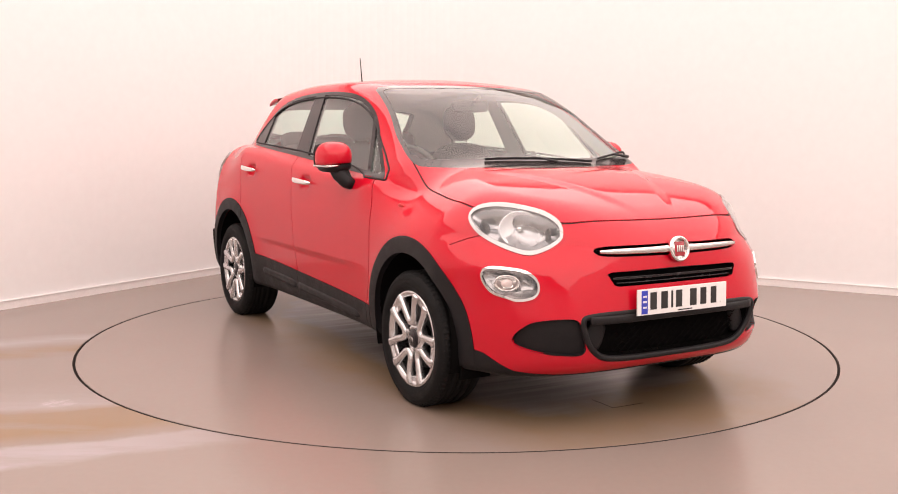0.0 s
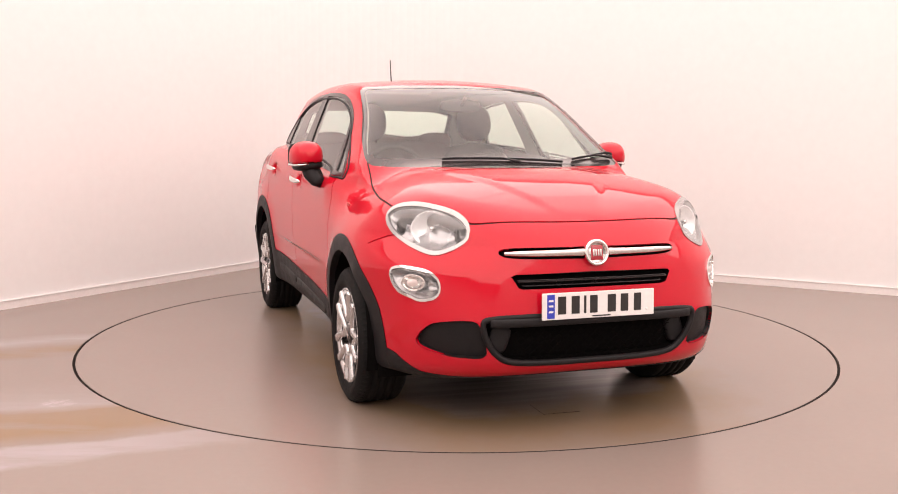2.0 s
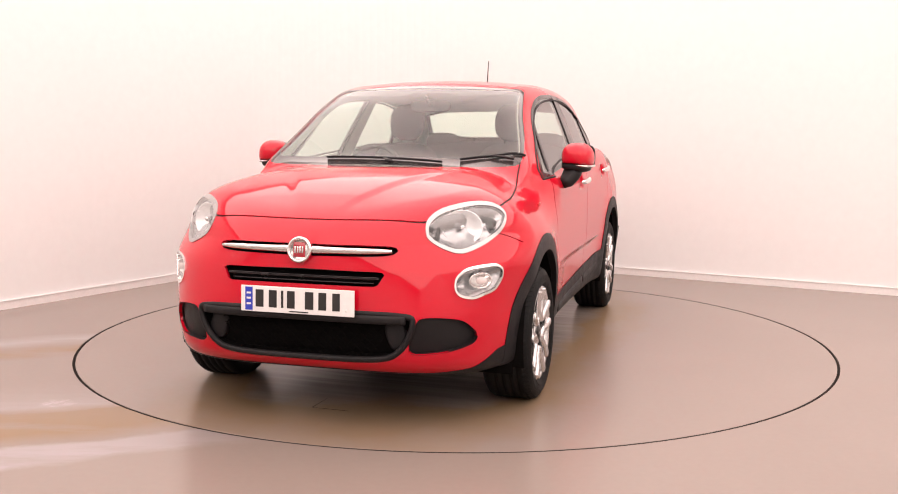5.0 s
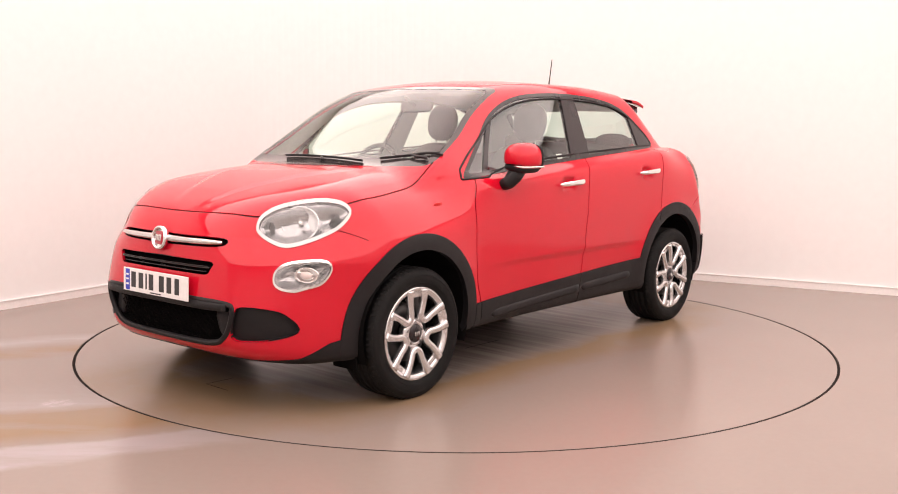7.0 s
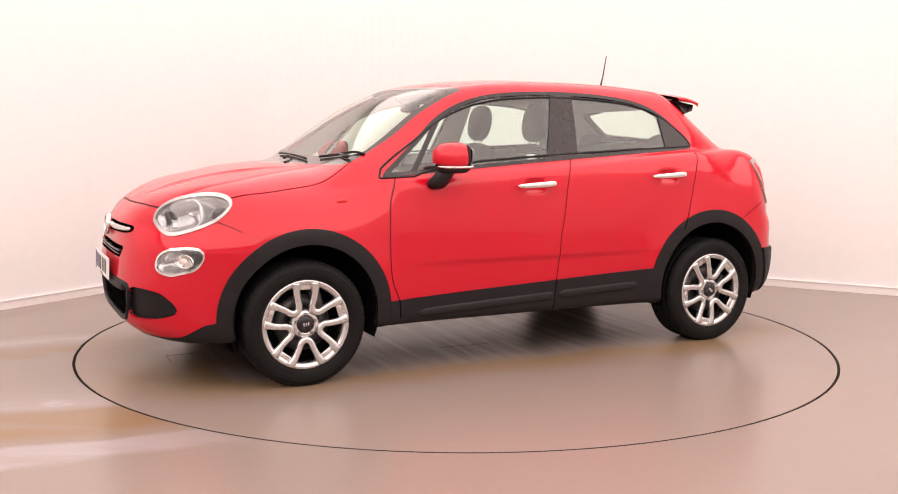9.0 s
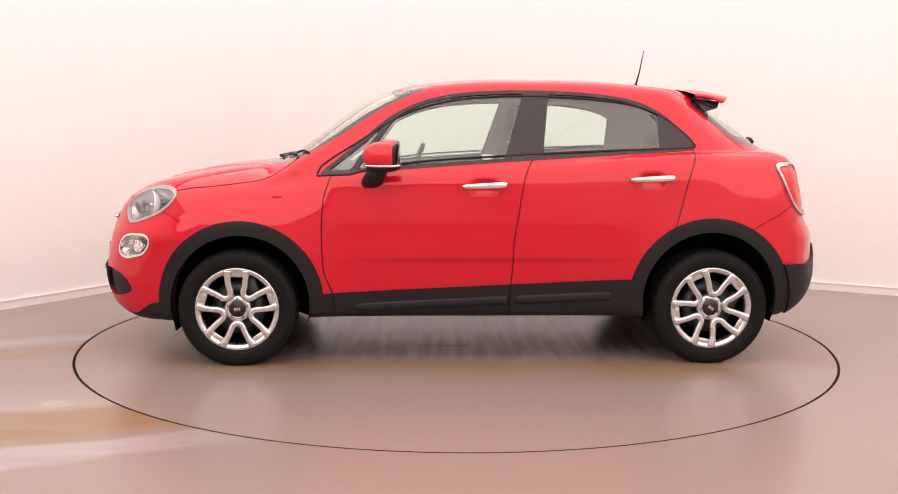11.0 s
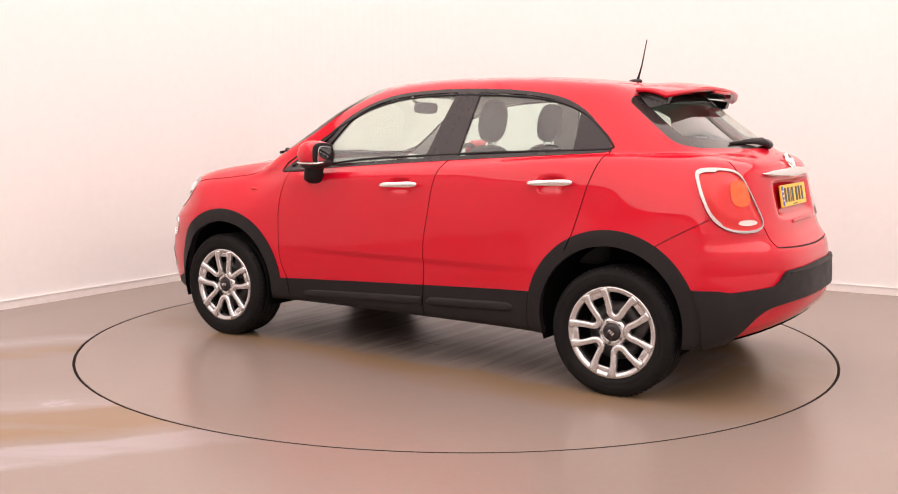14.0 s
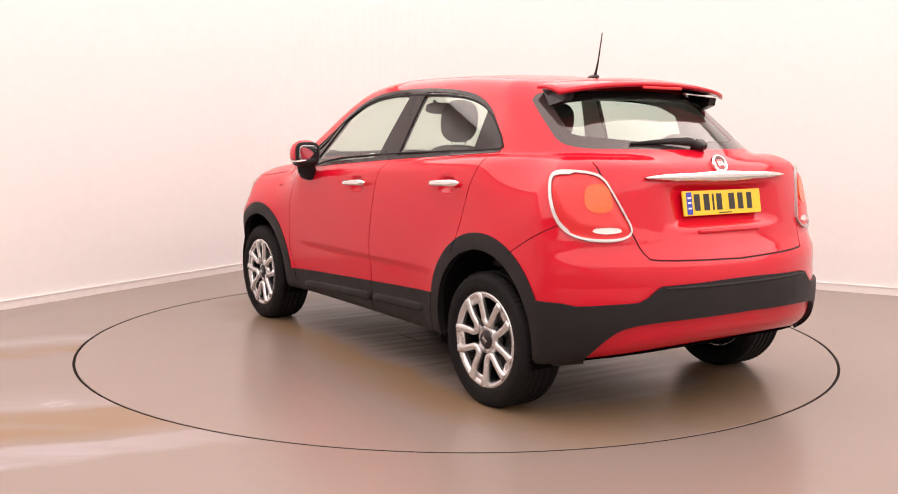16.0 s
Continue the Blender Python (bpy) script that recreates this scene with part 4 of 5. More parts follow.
for s in (1, -1):
    lamp = panel("headlamp", sheet("headlamp_ring", s), WHITE_RING, car, "clear headlamp with pale silver surround", 0.004, -0.03)
    put("reflector", *bowl("headlamp_eye", s, HEADLAMP, fore_uz, 0.9, 0.062), REFLECTOR, lamp, "silver reflector")
    put("cover", *shifted(*sheet("headlamp_eye", s), 0.001), LENS, lamp, "clear curved lamp cover").visible_shadow = False
    cup = lathe([(-0.025, 0.008), (-0.020, 0.035), (-0.006, 0.056), (0.016, 0.066), (0.018, 0.070), (0.012, 0.070), (-0.012, 0.060), (-0.03, 0.03)], 28)
    m = Matrix.Translation((0.618 * s, -1.812, 0.860)) @ Matrix.Rotation(radians(-90 + 27 * s), 4, "Z") @ Matrix.Rotation(radians(-8), 4, "Y")
    put("lamp_bowl", *moved(cup, m @ Matrix.Diagonal((1, 1.30, 1.10, 1))), BOWL, lamp, "round chromed bowl")
    bulb = lathe([(-0.02, 0.001), (-0.02, 0.012), (0.012, 0.012), (0.020, 0.008), (0.022, 0.001)], 16)
    put("bulb_cap", *moved(bulb, m), SATIN, lamp)
    at = skin_points(np.array([[0.775 * s, -1.745, 0.895]]))
    at = at[0] - directions(at)[0] * 0.034
    put("indicator", *moved(lump((0.014, 0.040, 0.026), 3.0), pose(*at, 10, 30 * s, 35 * s)), DARK_METAL, lamp, "smoky grey indicator segment")
    at = skin_points(np.array([[0.575 * s, -1.96, 0.855]]))
    at = at[0] - directions(at)[0] * 0.034
    put("inner_blade", *moved(lump((0.010, 0.012, 0.036), 2.6), pose(*at, 10, 14 * s, -20 * s)), DARK_METAL, lamp, "dark inner blade")
    fog = panel("fog_lamp", sheet("fog_ring", s), CHROME, car, "oval lower lamp with chrome surround", 0.005, -0.03)
    put("reflector", *bowl("fog_eye", s, FOG, fore_uz, 1.0, 0.05), REFLECTOR, fog, "silver reflector")
    put("cover", *shifted(*sheet("fog_eye", s), 0.001), LENS, fog, "clear lamp cover").visible_shadow = False
    m = Matrix.Translation((0.728 * s, -1.884, 0.642)) @ Matrix.Rotation(radians(-90 + 38 * s), 4, "Z")
    eye = lathe([(-0.03, 0.006), (-0.022, 0.024), (-0.008, 0.034), (-0.004, 0.040), (-0.012, 0.042), (-0.03, 0.03)], 24)
    put("lamp_bowl", *moved(moved(eye, Matrix.Diagonal((1, 1.35, 0.85, 1))), m), CHROME, fog, "oval chromed bowl")
    put("lens", *moved(lump((0.012, 0.026, 0.017), 2.2), m), PALE_LENS, fog, "small inner lens")
    inn = panel("side_intake", sheet("intake", s), BLACK_PLASTIC, front_bumper, "black blanked intake", -0.022, 0.002)

    tail_lamp = panel("tail_lamp", sheet("tail_ring", s), WHITE_RING, car, "rounded red tail lamp in a pale chrome frame", 0.012, -0.01)
    v, f = sheet("tail_lens", s)
    w = v.copy()
    w[:, 0] = np.abs(w[:, 0])
    d = np.clip(-inside(aft_uz(w), TAILLAMP) - 0.02, 0, 0.04)
    put("lens", *shifted(v, f, 0.004 + 0.25 * d), RED_LENS, tail_lamp, "glossy red lens")
    v, f = sheet("tail_amber", s)
    panel("amber_lens", (v, f), AMBER, tail_lamp, "orange indicator lens", 0.016, 0.0)
    panel("reverse_lens", sheet("tail_pale", s), PALE_LENS, tail_lamp, "pale reversing lens", 0.010, 0.0)

# ---- front openings ----
grille = panel("upper_grille", sheet("grille"), UNDER, front_bumper, "slim black upper grille", -0.040, 0.001)


def across(z, half, lift, n=41, power=1.0, dip=0.0):
    """Points across the nose at height z, lift metres off the skin."""
    x = np.linspace(-half, half, n)
    p = np.stack([x, np.full(n, -2.1), z - dip * np.abs(x / half) ** 2], 1)
    for _ in range(6):
        g, k = slope(p)
        p[:, 1] -= body(*p.T) / np.where(np.abs(g[:, 1]) < 0.2, -0.2, g[:, 1])
    return p + np.array([0, -lift, 0])


put("slat", *sweep(across(0.664, 0.345, -0.006), ring_section(0.006, 0.010, 8), False, (0, 1, 0)), GLOSS_BLACK, grille, "gloss black slat")
put("slat_edge", *tube(across(0.670, 0.342, 0.004), 0.0022, 6), GLOSS_BLACK, grille, "thin slat edge")
put("slat", *sweep(across(0.645, 0.325, -0.012), ring_section(0.004, 0.010, 8), False, (0, 1, 0)), GLOSS_BLACK, grille)
put("frame", *tube(across(0.6955, 0.356, -0.004), 0.004, 6), BLACK_PLASTIC, grille)

low_grille = panel("lower_grille", sheet("lower"), UNDER, front_bumper, "wide black lower grille with mesh", -0.050, 0.001)
edge = skin_points(np.stack([LOWER[:, 0], np.full(len(LOWER), -2.12), LOWER[:, 1]], 1))
put("grille_frame", *tube(edge + np.array([0, 0.006, 0]), 0.014, 8, True, (0, 1, 0)), BLACK_PLASTIC, low_grille, "black plastic frame")
beam = across(0.497, 0.465, -0.004, 41)
put("top_beam", *sweep(beam, ring_section(0.020, 0.016, 10, 3.0), False, (0, 1, 0)), BLACK_PLASTIC, low_grille, "black plastic beam")
for row, z in enumerate(np.linspace(0.338, 0.468, 7)):
    half = float(np.interp(z, [0.33, 0.36, 0.42, 0.48], [0.30, 0.34, 0.37, 0.38]))
    line = across(z, half, -0.024, 73)
    line[:, 2] += 0.008 * np.sign(np.sin(line[:, 0] * 150 + row * math.pi)) * np.abs(np.sin(line[:, 0] * 150 + row * math.pi)) ** 0.6
    put("mesh_bar", *tube(line, 0.0024, 5), UNDER, low_grille)
for s in (1, -1):
    cheek = lump((0.045, 0.02, 0.062), 3.5)
    put("grille_cheek", *moved(cheek, pose(0.415 * s, -2.080, 0.425, 0, -18 * s, 8 * s)), BLACK_PLASTIC, low_grille, "smooth dark end panel")

panel("badge_well", sheet("bar_well"), UNDER, front_bumper, "dark slot behind the chrome bar", -0.028, 0.001)
line = across(0.777, 0.392, 0.008, 61)
sec = np.stack([ring_section(0.0135 - 0.006 * abs(x / 0.392) ** 6 + 0.004 * math.exp(-(x / 0.1) ** 2), 0.012, 10, 2.6) for x in line[:, 0]])
put("grille_bar", *sweep(line, sec, False, (0, 1, 0)), SATIN, car, "broad satin chrome bar across the nose")


def badge(parent, m, r):
    ring = lathe([(0.0, r * 0.74), (0.010, r * 0.78), (0.014, r * 0.88), (0.010, r * 0.98), (0.0, r), (-0.012, r), (-0.012, r * 0.74)], 40, True)
    b = put("badge", *moved(ring, m), CHROME, parent, "round chrome badge ring with dark red shield")
    put("field", *moved(lathe([(0.003, 0.0005), (0.003, r * 0.76), (-0.008, r * 0.76)], 32), m), SATIN, b, "silver badge field")
    put("shield", *moved(slab((0.008, r * 0.98, r * 1.12), 0.003), m @ pose(0.004, 0, 0)), BADGE_RED, b, "dark red shield")
    for i, y in enumerate((-0.30, -0.10, 0.10, 0.30)):
        put("mark", *moved(slab((0.004, r * 0.13, r * 0.52), 0.001), m @ pose(0.009, r * y, 0)), SATIN, b)
    return b


badge(car, Matrix.Translation((0, -2.138, 0.776)) @ Matrix.Rotation(radians(-90), 4, "Z") @ Matrix.Rotation(radians(-8), 4, "Y"), 0.056)
badge(tailgate, Matrix.Translation((0, 1.880, 1.136)) @ Matrix.Rotation(radians(90), 4, "Z") @ Matrix.Rotation(radians(-28), 4, "Y"), 0.045)


def plate(parent, m, face, label):
    """A number plate lying in its own x (width), z (height) plane, facing -y."""
    p = put("number_plate", *moved(slab((0.520, 0.008, 0.111), 0.002), m), face, parent, label, smooth=False)
    put("blue_band", *moved(slab((0.034, 0.002, 0.099), 0.0), m @ pose(-0.222, -0.0045, 0)), PLATE_BLUE, p, smooth=False)
    for z in (-0.022, 0.002, 0.024):
        put("band_mark", *moved(slab((0.020, 0.0015, 0.008), 0.0), m @ pose(-0.222, -0.006, z)), PLATE_W, p, smooth=False)
    for x, w in ((-0.172, 0.046), (-0.110, 0.046), (-0.066, 0.013), (-0.026, 0.044), (0.058, 0.048), (0.118, 0.044), (0.180, 0.042)):
        put("character_bar", *moved(slab((w * 0.80, 0.002, 0.074), 0.0), m @ pose(x, -0.0045, 0.003)), INK, p, smooth=False)
    put("maker_mark", *moved(slab((0.085, 0.0015, 0.005), 0.0), m @ pose(0.01, -0.0045, -0.047)), INK, p, smooth=False)
    for x in (-0.195, 0.225):
        put("screw", *moved(lathe([(0.002, 0.0003), (0.0025, 0.004), (0.0, 0.006)], 10), m @ pose(x, -0.004, -0.03) @ Matrix.Rotation(radians(-90), 4, "Z")), face, p)


plate(front_bumper, pose(0, -2.172, 0.563, -2, 0, 0), PLATE_W, "white front plate with black character bars")
plate(tailgate, pose(-0.003, 1.906, 0.965, -10, 0, 180), PLATE_Y, "yellow rear plate with black character bars")

# ---- rear ----
def across_back(z, half, lift, n=41):
    x = np.linspace(-half, half, n)
    p = np.stack([x, np.full(n, 1.95), np.full(n, z)], 1)
    for _ in range(6):
        g, k = slope(p)
        p[:, 1] -= body(*p.T) / np.where(np.abs(g[:, 1]) < 0.2, 0.2, g[:, 1])
    return p + np.array([0, lift, 0])


line = across_back(1.083, 0.455, 0.010, 61)
sec = np.stack([ring_section(0.016 * (1 - abs(x / 0.46) ** 5) + 0.003 + 0.006 * math.exp(-(x / 0.14) ** 4), 0.016, 10, 2.6) for x in line[:, 0]])
put("tailgate_bar", *sweep(line, sec, False, (0, 1, 0)), CHROME, tailgate, "broad chrome bar above the plate")
line = across_back(0.842, 0.20, 0.001, 31)
put("grip_lip", *sweep(line, ring_section(0.010, 0.008, 8), False, (0, 1, 0)), RED, tailgate, "red moulded lip")
line = across_back(0.618, 0.46, 0.006, 41)
put("bumper_groove", *sweep(line, ring_section(0.010, 0.014, 8), False, (0, 1, 0)), BLACK_PLASTIC, rear_bumper, "dark step of the bumper")


def spoiler():
    nx, ny = 41, 9
    top, low = [], []
    for i in range(nx):
        x = -0.558 + 1.116 * i / (nx - 1)
        c = abs(x / 0.558)
        y0, y1 = 1.20 + 0.05 * c ** 2, 1.522 - 0.060 * c ** 2 - 0.05 * c ** 8
        z0 = 1.543 - 0.036 * (x / 0.6) ** 2 - 0.015 * c ** 4
        z1 = 1.513 - 0.038 * c ** 2 - 0.012 * c ** 6
        for j in range(ny):
            t = j / (ny - 1)
            y = y0 + (y1 - y0) * t
            z = z0 + (z1 - z0) * t + 0.016 * math.sin(math.pi * t) * (1 - 0.3 * c)
            h = 0.017 + 0.026 * math.sin(math.pi * min(1, t * 1.0 + 0.12)) * (1 - c ** 6)
            top.append((x, y, z))
            low.append((x, y - 0.006 * (j == ny - 1), z - h))
    f = []
    k = nx * ny
    for i in range(nx - 1):
        for j in range(ny - 1):
            a = i * ny + j
            f += [[a, a + ny, a + ny + 1, a + 1], [k + a + 1, k + a + ny + 1, k + a + ny, k + a]]
        a = i * ny + ny - 1
        f.append([a, a + ny, k + a + ny, k + a])
    for i in (0, nx - 1):
        for j in range(ny - 1):
            a = i * ny + j
            f.append([a, a + 1, k + a + 1, k + a] if i == 0 else [a + 1, a, k + a, k + a + 1])
    sp = put("spoiler", top + low, f, RED, tailgate, "red roof spoiler over the rear glass")
    under = np.array(low)
    put("spoiler_underside", under.reshape(nx, ny, 3)[3:-3, 2:7].reshape(-1, 3) - np.array([0, 0.004, 0.003]),
        [[i * 5 + j + 1, (i + 1) * 5 + j + 1, (i + 1) * 5 + j, i * 5 + j] for i in range(nx - 7) for j in range(4)], GLOSS_BLACK, sp, "gloss black underside")
    put("brake_light", *moved(slab((0.26, 0.014, 0.014), 0.004), pose(0, 1.516, 1.490)), RED_LENS, sp, "high red brake light")
    for s in (1, -1):
        a = np.array([(0.520, 1.240, 1.480), (0.510, 1.410, 1.458), (0.520, 1.395, 1.420), (0.540, 1.320, 1.400)]) * [s, 1, 1]
        b = a - np.array([0.050 * s, 0, 0])
        put("fin", np.concatenate([a, b]), [[0, 1, 2, 3], [7, 6, 5, 4], [0, 4, 5, 1], [1, 5, 6, 2], [2, 6, 7, 3], [3, 7, 4, 0]], GLOSS_BLACK, sp, "gloss black side fin", smooth=False)
    return sp


spoiler()
wp = [(0.02, 1.775, 1.215), (0.06, 1.755, 1.236), (0.16, 1.732, 1.238), (0.36, 1.675, 1.226)]
rear_wiper = put("rear_wiper", *sweep(wp, np.stack([ring_section(a, b, 10) for a, b in ((0.020, 0.016), (0.024, 0.016), (0.016, 0.012), (0.006, 0.006))]), False, (0, 1, 0.6)), BLACK_PLASTIC, tailgate, "black rear wiper arm")
put("pivot_cap", *moved(lump((0.035, 0.03, 0.022), 2.6), pose(0.0, 1.765, 1.222, -35, 0, 0)), GLOSS_BLACK, rear_wiper)

# ---- wheels ----
def wheel():
    r0 = 0.2270
    barrel = lathe([(-0.012, r0 - 0.030), (-0.004, r0 - 0.026), (0.002, r0 - 0.014), (0.004, r0 - 0.004), (0.000, r0), (-0.010, r0 + 0.003), (-0.03, r0 - 0.006), (-0.17, r0 - 0.012),
                    (-0.17, r0 - 0.022), (-0.04, r0 - 0.022), (-0.03, r0 - 0.034)], 72, True)
    pieces = [barrel]
    for i in range(5):
        a = 2 * math.pi * i / 5
        half = math.radians(23.5)
        pts = []
        for r in (r0 - 0.016, 0.182, 0.155, 0.125, 0.102):
            w = half * (0.98 + 0.10 * (0.2 - r))
            y = r * math.sin(w) + 0.0
            pts.append((-y * (0.40 + 0.60 * ((r - 0.07) / (r0 - 0.09))) - 0.010 * (1 - (r - 0.07) / 0.14), r * math.cos(w) + 0.006))
        pts.append((-0.020, 0.087))
        pts.append((-0.008, 0.080))
        half_path = np.array(pts)
        full = np.concatenate([half_path, half_path[::-1] * [-1, 1]])
        full = loop(full, 4, False)
        rr = np.hypot(full[:, 0], full[:, 1])
        dish = -0.004 - 0.010 * np.clip((0.20 - rr) / 0.12, 0, 1)
        ca, sa = math.cos(a), math.sin(a)
        path = np.stack([dish, full[:, 0] * ca - full[:, 1] * sa, full[:, 0] * sa + full[:, 1] * ca], 1)
        sec = np.stack([ring_section(0.0172 + 0.006 * max(0, (q - 0.165) / 0.05), 0.018, 10, 3.2) for q in rr])
        pieces.append(sweep(path, sec, False, (1, 0, 0)))
        foot = slab((0.016, 0.074, 0.046), 0.006)
        pieces.append(moved(foot, Matrix.Rotation(a + math.pi / 5, 4, "X") @ pose(-0.012, 0, r0 - 0.030)))
    pieces.append(lathe([(-0.014, 0.040), (-0.010, 0.050), (-0.013, 0.062), (-0.022, 0.074), (-0.05, 0.078), (-0.05, 0.040)], 40, True))
    rim = put("wheel", *join(*pieces), SILVER, car, "silver five-loop alloy wheel with black tyre")
    r1 = 0.319
    t = [(-0.004, r0 - 0.001), (0.006, r0 + 0.010), (0.012, r0 + 0.035), (0.013, r0 + 0.060), (0.006, r1 - 0.022), (-0.004, r1 - 0.008), (-0.018, r1 - 0.002)]
    for c in (-0.052, -0.088, -0.124, -0.160):
        t += [(c + 0.006, r1), (c + 0.004, r1 - 0.008), (c - 0.004, r1 - 0.008), (c - 0.006, r1)]
    t += [(-0.194, r1 - 0.002), (-0.208, r1 - 0.010), (-0.222, r1 - 0.03), (-0.222, r0 + 0.03), (-0.205, r0 - 0.002)]
    tyre = put("tyre", *lathe(t, 96), RUBBER, rim, "black tyre with grooved tread")
    lugs = []
    lug = slab((0.030, 0.011, 0.012), 0.002)
    for i in range(72):
        lugs.append(moved(lug, Matrix.Rotation(2 * math.pi * i / 72, 4, "X") @ pose(-0.014, 0, r1 - 0.0085, 0, 28, 12)))
    tagged(put("tread_edge", *join(*lugs), RUBBER, rim, "small tread blocks on the tyre shoulder", smooth=False), kind="stuff")
    for r in (0.248, 0.284):
        put("sidewall_ridge", *lathe([(0.0125 + 0.0005, r - 0.0015), (0.0150, r), (0.0125 + 0.0005, r + 0.0015)], 72), RUBBER, rim)
    disc = lathe([(-0.075, 0.06), (-0.075, 0.145), (-0.095, 0.145), (-0.095, 0.06)], 48, True)
    put("brake_disc", *disc, DARK_METAL, rim, "grey brake disc")
    put("brake_caliper", *moved(slab((0.06, 0.06, 0.13), 0.012), pose(-0.085, 0.125, 0.04, -20, 0, 0)), DARK_METAL, rim)
    put("wheel_back", *lathe([(-0.10, 0.0005), (-0.10, r0 - 0.012)], 32), UNDER, rim, "dark inside of the wheel")
    put("centre_cap", *lathe([(0.0, 0.0005), (-0.001, 0.022), (-0.006, 0.040), (-0.014, 0.048), (-0.03, 0.048)], 30), GLOSS_BLACK, rim, "black centre cap with a silver mark")
    for y in (-0.012, 0.0, 0.012):
        put("cap_mark", *moved(slab((0.004, 0.007, 0.016), 0.001), Matrix.Rotation(radians(-30), 4, "X") @ pose(0.000, y, 0)), SILVER, rim)
    for i in range(5):
        m = Matrix.Rotation(2 * math.pi * i / 5 + 0.63, 4, "X") @ pose(-0.013, 0, 0.052)
        put("wheel_bolt", *moved(lathe([(0.0, 0.0003), (0.004, 0.006), (0.002, 0.009), (-0.012, 0.009)], 6), m), DARK_METAL, rim)
    put("valve", *moved(lathe([(0.012, 0.0003), (0.012, 0.004), (-0.02, 0.004)], 8), Matrix.Rotation(0.2, 4, "X") @ pose(-0.02, 0, -0.185)), UNDER, rim)
    return rim


first = wheel()
WHEELS = [(1, -1.318, 36), (1, 1.286, -11), (-1, -1.318, 10), (-1, 1.286, 40)]
for i, (s, y, a) in enumerate(WHEELS):
    m = Matrix.Translation((0.878 * s, y, 0.3135)) @ Matrix.Rotation(0 if s > 0 else math.pi, 4, "Z") @ Matrix.Rotation(radians(a), 4, "X")
    if i == 0:
        first.matrix_basis = m
    else:
        copy_thing(first, m)

for s in (1, -1):
    for ya, za in ARCHES:
        tub = lathe([(0.30, ARCH_IN + 0.002), (0.0, ARCH_IN + 0.002), (0.0, 0.0005)], 40, False, -0.35, math.pi + 0.70)
        put("wheel_liner", *moved(tub, Matrix.Translation((0.57 * s, ya, za)) @ Matrix.Diagonal((s, 1, 1, 1))), UNDER, car, "black wheel-arch liner")
put("floorpan", *moved(slab((1.10, 3.4, 0.05), 0.01), pose(0, 0, 0.33)), UNDER, car, "black floorpan")
for s in (1, -1):
    put("mud_flap", *moved(slab((0.16, 0.012, 0.10), 0.004), pose(0.74 * s, -1.665, 0.235, 8, 0, 0)), UNDER, car, "small black air deflector")

# ---- mirrors, handles, wipers, aerial ----
for s in (1, -1):
    v, f = lump((0.084, 0.108, 0.079), 2.5, 28, 18)
    v = np.array(v)
    v[:, 2] = np.where(v[:, 2] < -0.030, -0.030 + (v[:, 2] + 0.030) * 0.15, v[:, 2]) - 0.012 * np.clip(v[:, 0] / 0.084, 0, 1) ** 2
    v[:, 1] = np.where(v[:, 1] > 0.070, 0.070 + (v[:, 1] - 0.070) * 0.25, v[:, 1])
    m = pose(0.921 * s, -0.527, 1.142, 0, 0, -10 * s) @ Matrix.Diagonal((s, 1, 1, 1))
    shell = put("door_mirror", *moved((v, f), m), RED, car, "red door mirror with black base")
    put("mirror_glass", *moved(moved(lump((0.058, 0.004, 0.050), 4), pose(0.0, 0.083, 0.0, -7, 0, 8)), m), MIRROR, shell, "mirror glass")
    put("mirror_frame", *moved(moved(lump((0.076, 0.012, 0.068), 3.4), pose(0.0, 0.070, 0.0)), m), BLACK_PLASTIC, shell)
    put("mirror_base", *moved(moved(lump((0.076, 0.092, 0.030), 2.8), pose(-0.008, 0.0, -0.050, 0, 6, 0)), m), BLACK_PLASTIC, shell, "black lower casing")
    arm = [(0.905 * s, -0.545, 1.085), (0.890 * s, -0.565, 1.045), (0.868 * s, -0.585, 1.010), (0.845 * s, -0.590, 0.998)]
    put("mirror_stalk", *sweep(arm, np.stack([ring_section(a, b, 12, 2.8) for a, b in ((0.055, 0.040), (0.056, 0.040), (0.058, 0.036), (0.056, 0.030))]), False, (0, 0, 1)), BLACK_PLASTIC, shell, "black mirror stalk")
    strip = moved(lump((0.044, 0.098, 0.0095), 3.0), pose(0.038, 0.004, -0.045, 0, 6, 0))
    put("indicator_strip", *moved(strip, m), SATIN, shell, "clear indicator strip")
    for kind, (yh, zh) in zip(("front_door", "rear_door"), HANDLES):
        n = 17
        pts, secs = [], []
        for i in range(n):
            t = -1 + 2 * i / (n - 1)
            pts.append((0.872 * s + 0.022 * s * (1 - abs(t) ** 4) + 0.006 * s, yh + 0.130 * t, zh + 0.002 + 0.006 * t))
            q = (1 - abs(t) ** 6) ** 0.5
            secs.append(ring_section(0.0185 * (0.85 + 0.15 * t) * max(q, 0.25), 0.011 * max(q, 0.25), 10, 2.6))
        put("door_handle", *sweep(pts, np.stack(secs), False, (1, 0, 0)), CHROME, doors[kind, s], "chrome pull handle")


